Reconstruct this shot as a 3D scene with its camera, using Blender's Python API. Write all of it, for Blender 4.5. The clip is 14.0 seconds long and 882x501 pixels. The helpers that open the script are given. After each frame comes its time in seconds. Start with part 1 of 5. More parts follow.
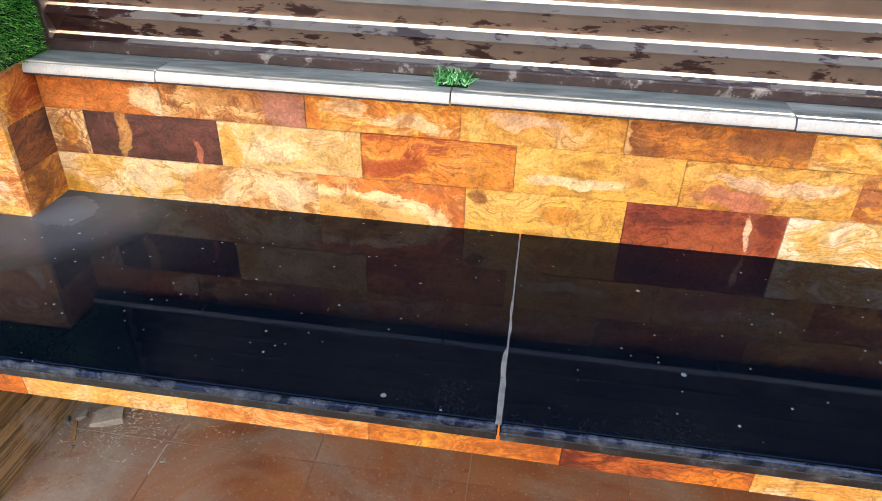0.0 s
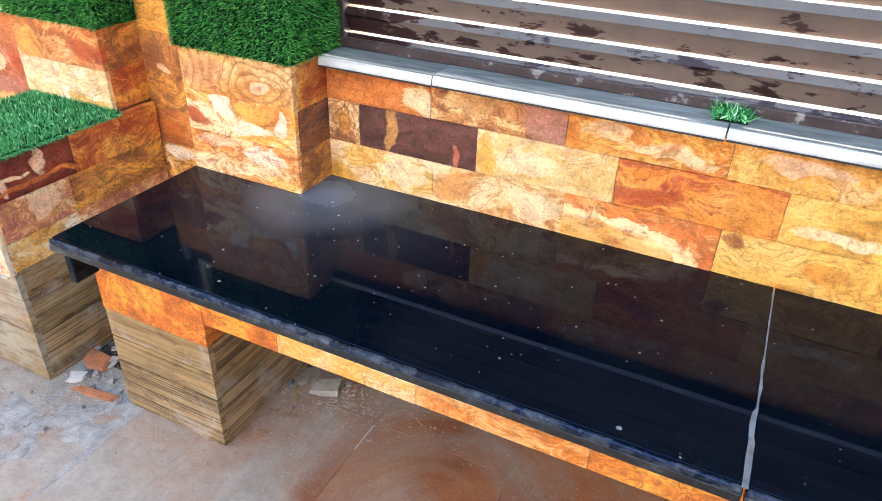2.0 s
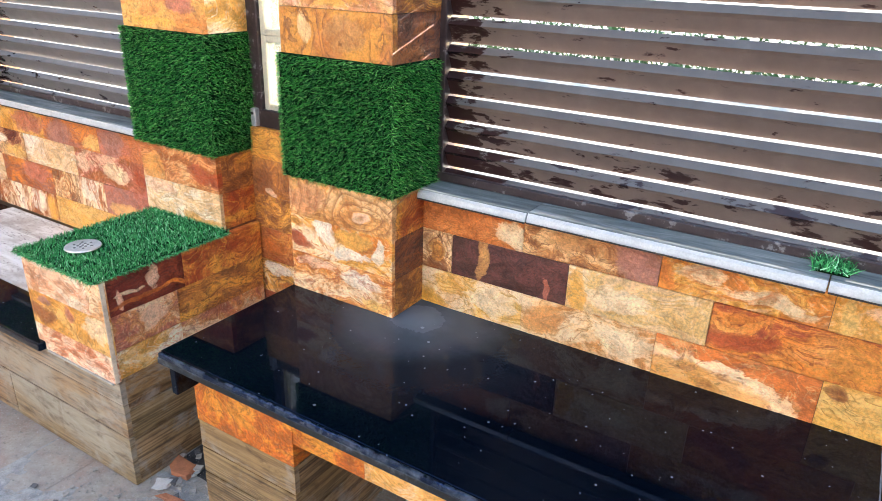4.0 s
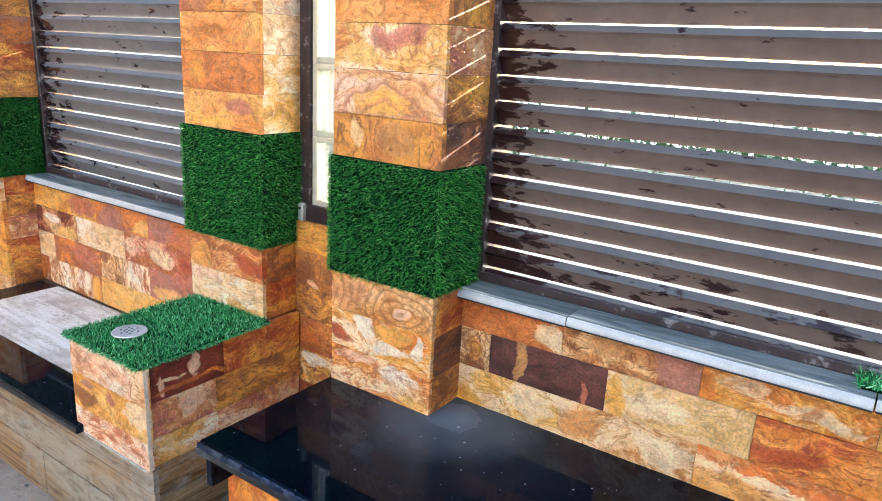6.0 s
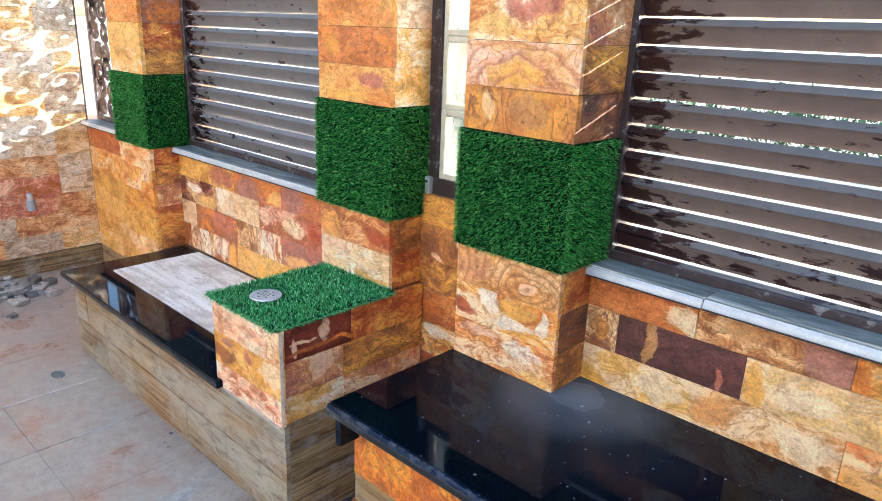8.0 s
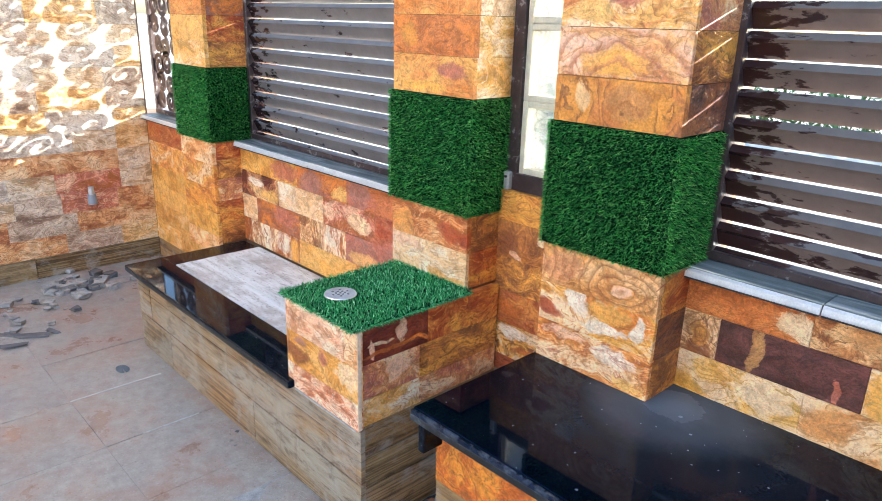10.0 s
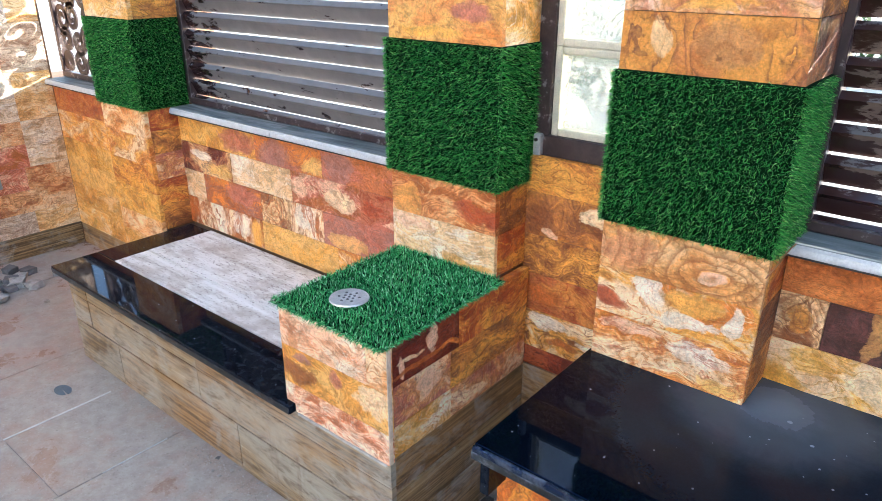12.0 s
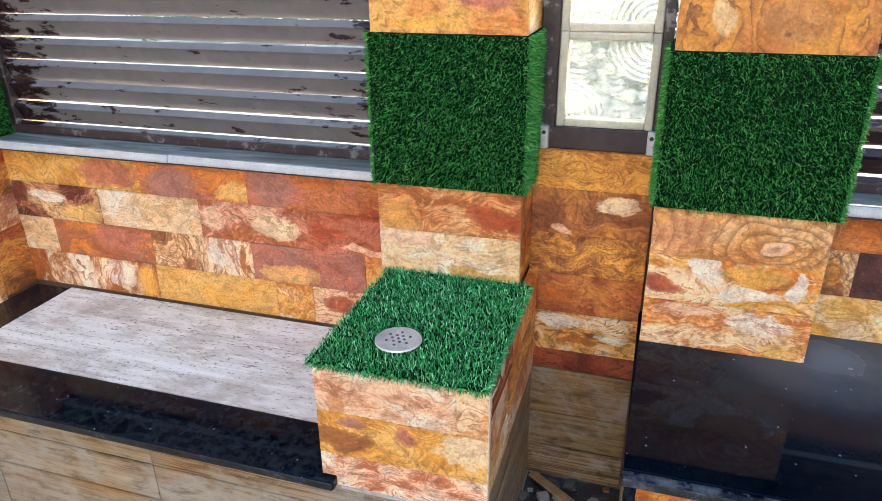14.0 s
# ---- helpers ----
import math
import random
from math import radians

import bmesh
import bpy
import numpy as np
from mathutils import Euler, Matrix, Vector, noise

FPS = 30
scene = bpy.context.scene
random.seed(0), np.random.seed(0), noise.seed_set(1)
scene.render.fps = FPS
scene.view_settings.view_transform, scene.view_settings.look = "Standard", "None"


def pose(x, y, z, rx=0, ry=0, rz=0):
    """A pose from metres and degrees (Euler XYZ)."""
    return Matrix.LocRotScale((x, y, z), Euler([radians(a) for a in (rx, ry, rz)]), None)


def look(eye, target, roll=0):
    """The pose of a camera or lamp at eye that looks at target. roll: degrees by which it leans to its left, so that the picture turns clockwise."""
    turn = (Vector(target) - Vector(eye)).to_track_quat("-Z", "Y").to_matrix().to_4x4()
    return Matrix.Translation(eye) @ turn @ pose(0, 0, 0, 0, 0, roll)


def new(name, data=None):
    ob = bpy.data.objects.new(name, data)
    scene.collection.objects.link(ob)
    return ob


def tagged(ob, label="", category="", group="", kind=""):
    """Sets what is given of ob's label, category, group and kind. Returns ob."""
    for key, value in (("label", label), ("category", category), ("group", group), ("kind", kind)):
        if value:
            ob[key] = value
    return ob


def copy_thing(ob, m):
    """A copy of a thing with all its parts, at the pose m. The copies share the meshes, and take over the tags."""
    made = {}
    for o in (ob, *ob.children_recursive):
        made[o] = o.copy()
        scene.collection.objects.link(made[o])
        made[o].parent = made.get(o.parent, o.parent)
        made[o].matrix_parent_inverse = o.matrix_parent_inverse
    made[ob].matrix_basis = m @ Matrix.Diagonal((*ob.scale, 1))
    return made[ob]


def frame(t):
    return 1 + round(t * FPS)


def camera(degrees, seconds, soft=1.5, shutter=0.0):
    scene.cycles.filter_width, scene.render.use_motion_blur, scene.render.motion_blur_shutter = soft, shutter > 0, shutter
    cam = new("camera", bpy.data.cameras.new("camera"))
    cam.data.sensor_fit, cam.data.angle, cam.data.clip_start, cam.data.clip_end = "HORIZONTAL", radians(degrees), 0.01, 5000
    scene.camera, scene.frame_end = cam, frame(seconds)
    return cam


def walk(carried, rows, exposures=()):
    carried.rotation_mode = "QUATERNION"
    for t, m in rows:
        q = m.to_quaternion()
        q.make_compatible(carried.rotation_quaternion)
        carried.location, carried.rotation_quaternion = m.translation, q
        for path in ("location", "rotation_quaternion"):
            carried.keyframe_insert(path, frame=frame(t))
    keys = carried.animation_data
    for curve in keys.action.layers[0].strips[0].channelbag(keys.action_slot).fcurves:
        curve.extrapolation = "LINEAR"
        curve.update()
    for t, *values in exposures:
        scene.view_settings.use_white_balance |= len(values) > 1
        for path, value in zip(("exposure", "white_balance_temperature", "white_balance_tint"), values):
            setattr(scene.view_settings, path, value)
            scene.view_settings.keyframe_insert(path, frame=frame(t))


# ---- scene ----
cam = camera(65.1, 14.0, soft=0.9)
PATH = [
    (0, (-0.113, 0.035, 1.181), (-0.347, 1.706, 0.107), 1.5),
    (0.5, (-0.138, 0.028, 1.177), (-0.487, 1.68, 0.104), 1.3),
    (1, (-0.169, 0.025, 1.174), (-0.64, 1.651, 0.108), 1.4),
    (1.5, (-0.199, 0.009, 1.168), (-0.814, 1.593, 0.114), 1.9),
    (2, (-0.221, 0.002, 1.169), (-0.953, 1.55, 0.136), 2.1),
    (2.5, (-0.235, -0.016, 1.181), (-1.084, 1.504, 0.195), 2.4),
    (3, (-0.258, -0.047, 1.19), (-1.158, 1.496, 0.29), 2.6),
    (3.5, (-0.257, -0.036, 1.21), (-1.2, 1.526, 0.391), 2.3),
    (4, (-0.267, -0.029, 1.231), (-1.234, 1.543, 0.459), 1.9),
    (4.2, (-0.283, -0.042, 1.236), (-1.231, 1.565, 0.515), 2.2),
    (6.3, (-0.291, -0.067, 1.269), (-1.408, 1.504, 0.736), 2.8),
    (6.5, (-0.291, -0.063, 1.268), (-1.441, 1.483, 0.731), 2.5),
    (7, (-0.313, -0.072, 1.259), (-1.531, 1.411, 0.694), 2.7),
    (7.5, (-0.315, -0.082, 1.252), (-1.585, 1.341, 0.65), 2.0),
    (8, (-0.324, -0.087, 1.252), (-1.629, 1.299, 0.639), 2.2),
    (8.5, (-0.334, -0.105, 1.253), (-1.673, 1.245, 0.634), 2.5),
    (9, (-0.356, -0.115, 1.253), (-1.73, 1.191, 0.617), 2.0),
    (9.2, (-0.368, -0.12, 1.25), (-1.755, 1.175, 0.621), 2.1),
    (11.3, (-0.657, -0.068, 1.227), (-1.919, 1.305, 0.503), 0.3),
    (11.5, (-0.692, -0.057, 1.227), (-1.914, 1.334, 0.472), 0.6),
    (12, (-0.839, -0.037, 1.209), (-2.014, 1.385, 0.437), 0.1),
    (12.5, (-1.044, -0.017, 1.208), (-2.134, 1.45, 0.396), -1.5),
    (13, (-1.155, -0.027, 1.205), (-2.127, 1.528, 0.407), -0.2),
    (13.5, (-1.292, -0.104, 1.202), (-2.013, 1.584, 0.408), -2.8),
    (14, (-1.395, -0.149, 1.206), (-1.945, 1.595, 0.394), -0.7),
]
walk(cam, [(t, look(eye, target, roll)) for t, eye, target, roll in PATH], [(0.0, 3.4, 7900, 12), (2.0, 3.52, 6650, 9), (3.0, 3.32, 6300, 8), (4.0, 3.06, 6350, 9), (6.5, 2.9, 5950, 6), (12.0, 2.9, 5850, 7), (12.9, 2.8, 6000, 7), (13.5, 2.66, 6100, 7), (14.0, 2.8, 6150, 8)])

# ---- world, sun, exposure ----
SUN_TO = Vector((0.52, 1.0, 0.33)).normalized()
world = bpy.data.worlds.new("world")
scene.world = world
world.use_nodes = True
wn = world.node_tree
sky = wn.nodes.new("ShaderNodeTexSky")
sky.sky_type = "NISHITA"
sky.sun_disc = False
sky.sun_elevation = math.asin(SUN_TO.z)
sky.sun_rotation = math.atan2(SUN_TO.x, SUN_TO.y)
sky.dust_density = 2.0
wn.links.new(sky.outputs[0], wn.nodes["Background"].inputs[0])
wn.nodes["Background"].inputs[1].default_value = 0.15
sun_data = bpy.data.lights.new("sun", "SUN")
sun_data.energy = 3.4
sun_data.angle = radians(0.53)
sun_data.color = (1.0, 0.95, 0.88)
sun = new("sun", sun_data)
sun.matrix_world = look(Vector((0, 0, 6)) + SUN_TO * 4, (0, 0, 6))

# ---- materials ----


def material(name):
    m = bpy.data.materials.new(name)
    m.use_nodes = True
    return m, m.node_tree, m.node_tree.nodes["Principled BSDF"]


def node(nt, kind, **values):
    n = nt.nodes.new(kind)
    for key, value in values.items():
        if key in n.inputs:
            n.inputs[key].default_value = value
    return n


def ramp(nt, fac, stops, mode="LINEAR"):
    r = nt.nodes.new("ShaderNodeValToRGB")
    r.color_ramp.interpolation = mode
    el = r.color_ramp.elements
    while len(el) < len(stops):
        el.new(0.5)
    for e, (p, c) in zip(el, stops):
        e.position = p
        e.color = (*c, 1) if len(c) == 3 else c
    nt.links.new(fac, r.inputs[0])
    return r.outputs[0]


def grey(v):
    return (v, v, v)


def coords(nt, scale=(1, 1, 1), shift=True):
    """Object coordinates in metres, stretched, and shifted by the object's random number."""
    tc = nt.nodes.new("ShaderNodeTexCoord")
    mp = nt.nodes.new("ShaderNodeMapping")
    mp.inputs["Scale"].default_value = scale
    nt.links.new(tc.outputs["Object"], mp.inputs[0])
    if not shift:
        return mp.outputs[0]
    oi = nt.nodes.new("ShaderNodeObjectInfo")
    mul = nt.nodes.new("ShaderNodeVectorMath")
    mul.operation = "MULTIPLY_ADD"
    cx = nt.nodes.new("ShaderNodeCombineXYZ")
    for i in range(3):
        nt.links.new(oi.outputs["Random"], cx.inputs[i])
    nt.links.new(cx.outputs[0], mul.inputs[0])
    mul.inputs[1].default_value = (37.0, 91.0, 53.0)
    nt.links.new(mp.outputs[0], mul.inputs[2])
    return mul.outputs[0]


def noise_tex(nt, vec, scale, detail=4.0, rough=0.6, distort=0.0):
    n = node(nt, "ShaderNodeTexNoise", Scale=scale, Detail=detail, Roughness=rough, Distortion=distort)
    nt.links.new(vec, n.inputs["Vector"])
    return n.outputs["Fac"]


def mixc(nt, fac, a, b, mode="MIX"):
    m = nt.nodes.new("ShaderNodeMix")
    m.data_type, m.blend_type = "RGBA", mode
    for sock, v in ((m.inputs[0], fac), (m.inputs[6], a), (m.inputs[7], b)):
        if hasattr(v, "is_output"):
            nt.links.new(v, sock)
        elif isinstance(v, (int, float)):
            sock.default_value = v
        else:
            sock.default_value = (*v, 1)
    return m.outputs[2]


def calc(nt, op, a, b=0.0, clamp=False):
    m = nt.nodes.new("ShaderNodeMath")
    m.operation, m.use_clamp = op, clamp
    for sock, v in zip(m.inputs, (a, b)):
        if hasattr(v, "is_output"):
            nt.links.new(v, sock)
        else:
            sock.default_value = v
    return m.outputs[0]


def bump(nt, bsdf, height, strength, distance):
    b = node(nt, "ShaderNodeBump", Strength=strength, Distance=distance)
    nt.links.new(height, b.inputs["Height"])
    nt.links.new(b.outputs[0], bsdf.inputs["Normal"])


def stone(name, stops, hi, scale=4.5, distort=1.0, hi_amount=0.85, band=0.28, stretch=(1, 1, 1.5), ring=None, freq=11.0, warm=(1.26, 1.02, 0.78), second=None):
    """Riven sandstone and slate: broad flowing colour, contour bands, crisp pale patches, dark pits, grain.
    ring: a centre (x, z) and size for a tile whose bands run round it."""
    m, nt, b = material(name)
    vec = coords(nt, stretch)
    flow = noise_tex(nt, vec, scale, 2.5, 0.5, distort)
    if ring:
        raw = coords(nt, (1, 1, 1), False)
        sub = nt.nodes.new("ShaderNodeVectorMath")
        sub.operation = "SUBTRACT"
        nt.links.new(raw, sub.inputs[0])
        sub.inputs[1].default_value = (ring[0], 1.1, ring[1])
        mul = nt.nodes.new("ShaderNodeVectorMath")
        mul.operation = "MULTIPLY"
        nt.links.new(sub.outputs[0], mul.inputs[0])
        mul.inputs[1].default_value = (1 / ring[2], 0.0, 1 / ring[3])
        ln = nt.nodes.new("ShaderNodeVectorMath")
        ln.operation = "LENGTH"
        nt.links.new(mul.outputs[0], ln.inputs[0])
        wob = noise_tex(nt, raw, 16.0, 4.0, 0.55, 0.8)
        flow = calc(nt, "ADD", ln.outputs["Value"], calc(nt, "MULTIPLY", calc(nt, "SUBTRACT", wob, 0.5), 0.45))
    rag = noise_tex(nt, vec, scale * 8, 6.0, 0.68, 0.5)
    flow = calc(nt, "ADD", flow, calc(nt, "MULTIPLY", calc(nt, "SUBTRACT", rag, 0.5), 0.22 if ring else 0.13))
    if not ring:
        stops = [(0.5 + (p - 0.5) * 0.68, c) for p, c in stops]
    crisp = []
    for (p0, c0), (p1, c1) in zip(stops, stops[1:]):
        crisp += [(p0, c0), (p1 - 0.014, [a + (c - a) * 0.4 for a, c in zip(c0, c1)])]
    base = ramp(nt, flow, crisp + [stops[-1]])
    if band:
        saw = calc(nt, "FRACT", calc(nt, "MULTIPLY", flow, freq))
        line = ramp(nt, saw, [(0.0, grey(1.0)), (0.1, grey(0.25)), (0.22, grey(0.0)), (0.9, grey(0.0)), (1.0, grey(1.0))])
        where = ramp(nt, noise_tex(nt, vec, scale * 1.6, 3.0, 0.5), [(0.38, grey(0.15)), (0.6, grey(1.0))])
        base = mixc(nt, calc(nt, "MULTIPLY", calc(nt, "MULTIPLY", line, where), band), base, [c * k for c, k in zip(stops[0][1] if not ring else (0.4, 0.15, 0.05), (0.55, 0.45, 0.4))])
    patch = noise_tex(nt, vec, scale * 1.35, 7.0, 0.58, 1.0)
    base = mixc(nt, calc(nt, "MULTIPLY", ramp(nt, patch, [(0.515, grey(0.0)), (0.53, grey(0.7)), (0.62, grey(1.0))]), hi_amount), base, hi)
    cloud = noise_tex(nt, vec, scale * 4, 9.0, 0.7, 0.5)
    base = mixc(nt, 1.0, base, ramp(nt, cloud, [(0.3, (0.56, 0.42, 0.34)), (0.46, (1.06, 1.02, 0.97)), (0.7, (1.4, 1.33, 1.2))]), "MULTIPLY")
    if second:
        area = noise_tex(nt, vec, scale * 0.85, 8.0, 0.6, 1.3)
        base = mixc(nt, ramp(nt, area, [(0.53, grey(0.0)), (0.545, grey(0.75)), (0.68, grey(0.9))]), base, mixc(nt, 1.0, ramp(nt, rag, [(0.35, [c * 0.72 for c in second]), (0.62, second)]), ramp(nt, cloud, [(0.3, grey(0.7)), (0.6, grey(1.15))]), "MULTIPLY"))
    thread = calc(nt, "ABSOLUTE", calc(nt, "SUBTRACT", noise_tex(nt, vec, scale * 1.7, 8.0, 0.58, 1.6), 0.5))
    base = mixc(nt, ramp(nt, thread, [(0.003, grey(0.6)), (0.014, grey(0.0))]), base, hi)
    blotch = noise_tex(nt, vec, scale * 2.3, 8.0, 0.66, 0.9)
    base = mixc(nt, ramp(nt, blotch, [(0.56, grey(0)), (0.585, grey(0.5)), (0.7, grey(0.75))]), base, [c * k for c, k in zip(stops[0][1] if not ring else (0.42, 0.15, 0.05), (0.85, 0.7, 0.7))])
    pits = noise_tex(nt, vec, 60.0, 5.0, 0.7)
    base = mixc(nt, ramp(nt, pits, [(0.6, grey(0)), (0.66, grey(0.6))]), base, [c * 0.35 for c in stops[0][1]])
    base = mixc(nt, 1.0, base, warm, "MULTIPLY")
    fine = noise_tex(nt, vec, 210.0, 3.0, 0.7)
    base = mixc(nt, 1.0, base, ramp(nt, fine, [(0.3, grey(0.76)), (0.7, grey(1.17))]), "MULTIPLY")
    nt.links.new(base, b.inputs["Base Color"])
    nt.links.new(ramp(nt, cloud, [(0.3, grey(0.3)), (0.7, grey(0.52))]), b.inputs["Roughness"])
    rel = noise_tex(nt, vec, 22.0, 9.0, 0.66, 0.6)
    flake = noise_tex(nt, vec, 13.0, 4.0, 0.5, 0.8)
    steps = calc(nt, "FRACT", calc(nt, "MULTIPLY", flake, 5.0))
    rel = calc(nt, "ADD", rel, calc(nt, "MULTIPLY", calc(nt, "SUBTRACT", calc(nt, "MULTIPLY", flake, 5.0), steps), 0.16))
    hgt = calc(nt, "ADD", calc(nt, "MULTIPLY", rel, 0.8), calc(nt, "MULTIPLY", ramp(nt, patch, [(0.5, grey(0.0)), (0.57, grey(0.5)), (0.8, grey(1.0))]), 0.5))
    hgt = calc(nt, "SUBTRACT", hgt, calc(nt, "MULTIPLY", ramp(nt, pits, [(0.6, grey(0)), (0.7, grey(1))]), 0.15))
    bump(nt, b, hgt, 0.9, 0.014)
    return m


STONES = {
    "y": stone("golden_sandstone", [(0.3, (0.5, 0.2, 0.03)), (0.42, (0.7, 0.38, 0.08)), (0.52, (0.76, 0.5, 0.16)), (0.6, (0.6, 0.28, 0.05)), (0.7, (0.74, 0.46, 0.13))], (0.84, 0.7, 0.42), hi_amount=0.75, warm=(1.2, 1.04, 0.8), second=(0.66, 0.27, 0.06)),
    "g": stone("ochre_sandstone", [(0.3, (0.4, 0.13, 0.02)), (0.44, (0.62, 0.28, 0.04)), (0.54, (0.48, 0.16, 0.03)), (0.66, (0.7, 0.38, 0.1))], (0.74, 0.48, 0.2), hi_amount=0.5, second=(0.44, 0.17, 0.1)),
    "o": stone("rust_sandstone", [(0.3, (0.24, 0.06, 0.02)), (0.44, (0.5, 0.17, 0.035)), (0.53, (0.36, 0.1, 0.03)), (0.64, (0.6, 0.27, 0.07))], (0.7, 0.42, 0.18), hi_amount=0.55, warm=(1.12, 1.0, 0.82), second=(0.46, 0.14, 0.04)),
    "r": stone("red_sandstone", [(0.3, (0.36, 0.07, 0.025)), (0.43, (0.6, 0.19, 0.05)), (0.52, (0.46, 0.11, 0.035)), (0.62, (0.7, 0.32, 0.12))], (0.8, 0.55, 0.33), hi_amount=0.6, distort=1.8, warm=(1.12, 0.98, 0.82), second=(0.52, 0.15, 0.045)),
    "c": stone("cream_sandstone", [(0.3, (0.6, 0.28, 0.07)), (0.42, (0.75, 0.46, 0.18)), (0.52, (0.8, 0.6, 0.34)), (0.62, (0.7, 0.38, 0.11))], (0.88, 0.78, 0.62), hi_amount=0.95, warm=(1.14, 1.02, 0.85), second=(0.7, 0.36, 0.1)),
    "w": stone("pale_sandstone", [(0.3, (0.7, 0.42, 0.24)), (0.44, (0.8, 0.62, 0.44)), (0.55, (0.74, 0.5, 0.33)), (0.68, (0.82, 0.68, 0.52))], (0.85, 0.78, 0.68), hi_amount=0.8, warm=(1.12, 1.05, 0.95), second=(0.68, 0.38, 0.18)),
    "p": stone("rose_slate", [(0.3, (0.32, 0.11, 0.07)), (0.43, (0.52, 0.22, 0.14)), (0.52, (0.44, 0.17, 0.12)), (0.62, (0.62, 0.32, 0.15))], (0.78, 0.58, 0.36), hi_amount=0.6, warm=(1.08, 0.98, 0.92), second=(0.7, 0.42, 0.13)),
    "n": stone("maroon_veined_slate", [(0.3, (0.08, 0.012, 0.007)), (0.46, (0.17, 0.024, 0.012)), (0.6, (0.26, 0.045, 0.018))], (0.7, 0.48, 0.34), scale=7.0, hi_amount=0.5, distort=2.0, warm=(1.0, 0.9, 0.85)),
    "B": stone("bowed_sandstone", [(0.0, (0.72, 0.42, 0.13)), (0.55, (0.68, 0.37, 0.1)), (0.78, (0.76, 0.5, 0.24)), (0.84, (0.84, 0.7, 0.54)), (0.95, (0.82, 0.64, 0.46)), (0.985, (0.5, 0.13, 0.03)), (1.0, (0.6, 0.2, 0.05))], (0.78, 0.54, 0.28), hi_amount=0.35, band=0.2, ring=(-0.45, 0.43, 0.215, 0.125), freq=4.0),
}


GOLD, YELLOW, OCHRE, ORANGE = (0.86, 0.46, 0.09), (0.9, 0.58, 0.19), (0.7, 0.32, 0.055), (0.76, 0.27, 0.045)
RUST, RED, MAROON, UMBER = (0.54, 0.16, 0.03), (0.48, 0.09, 0.026), (0.17, 0.026, 0.014), (0.085, 0.032, 0.024)
BROWN, CREAM, CHALK, ROSE = (0.34, 0.12, 0.04), (0.94, 0.75, 0.5), (0.95, 0.88, 0.76), (0.6, 0.21, 0.14)
MAUVE, TAN, PINK = (0.45, 0.21, 0.17), (0.85, 0.58, 0.3), (0.93, 0.64, 0.46)


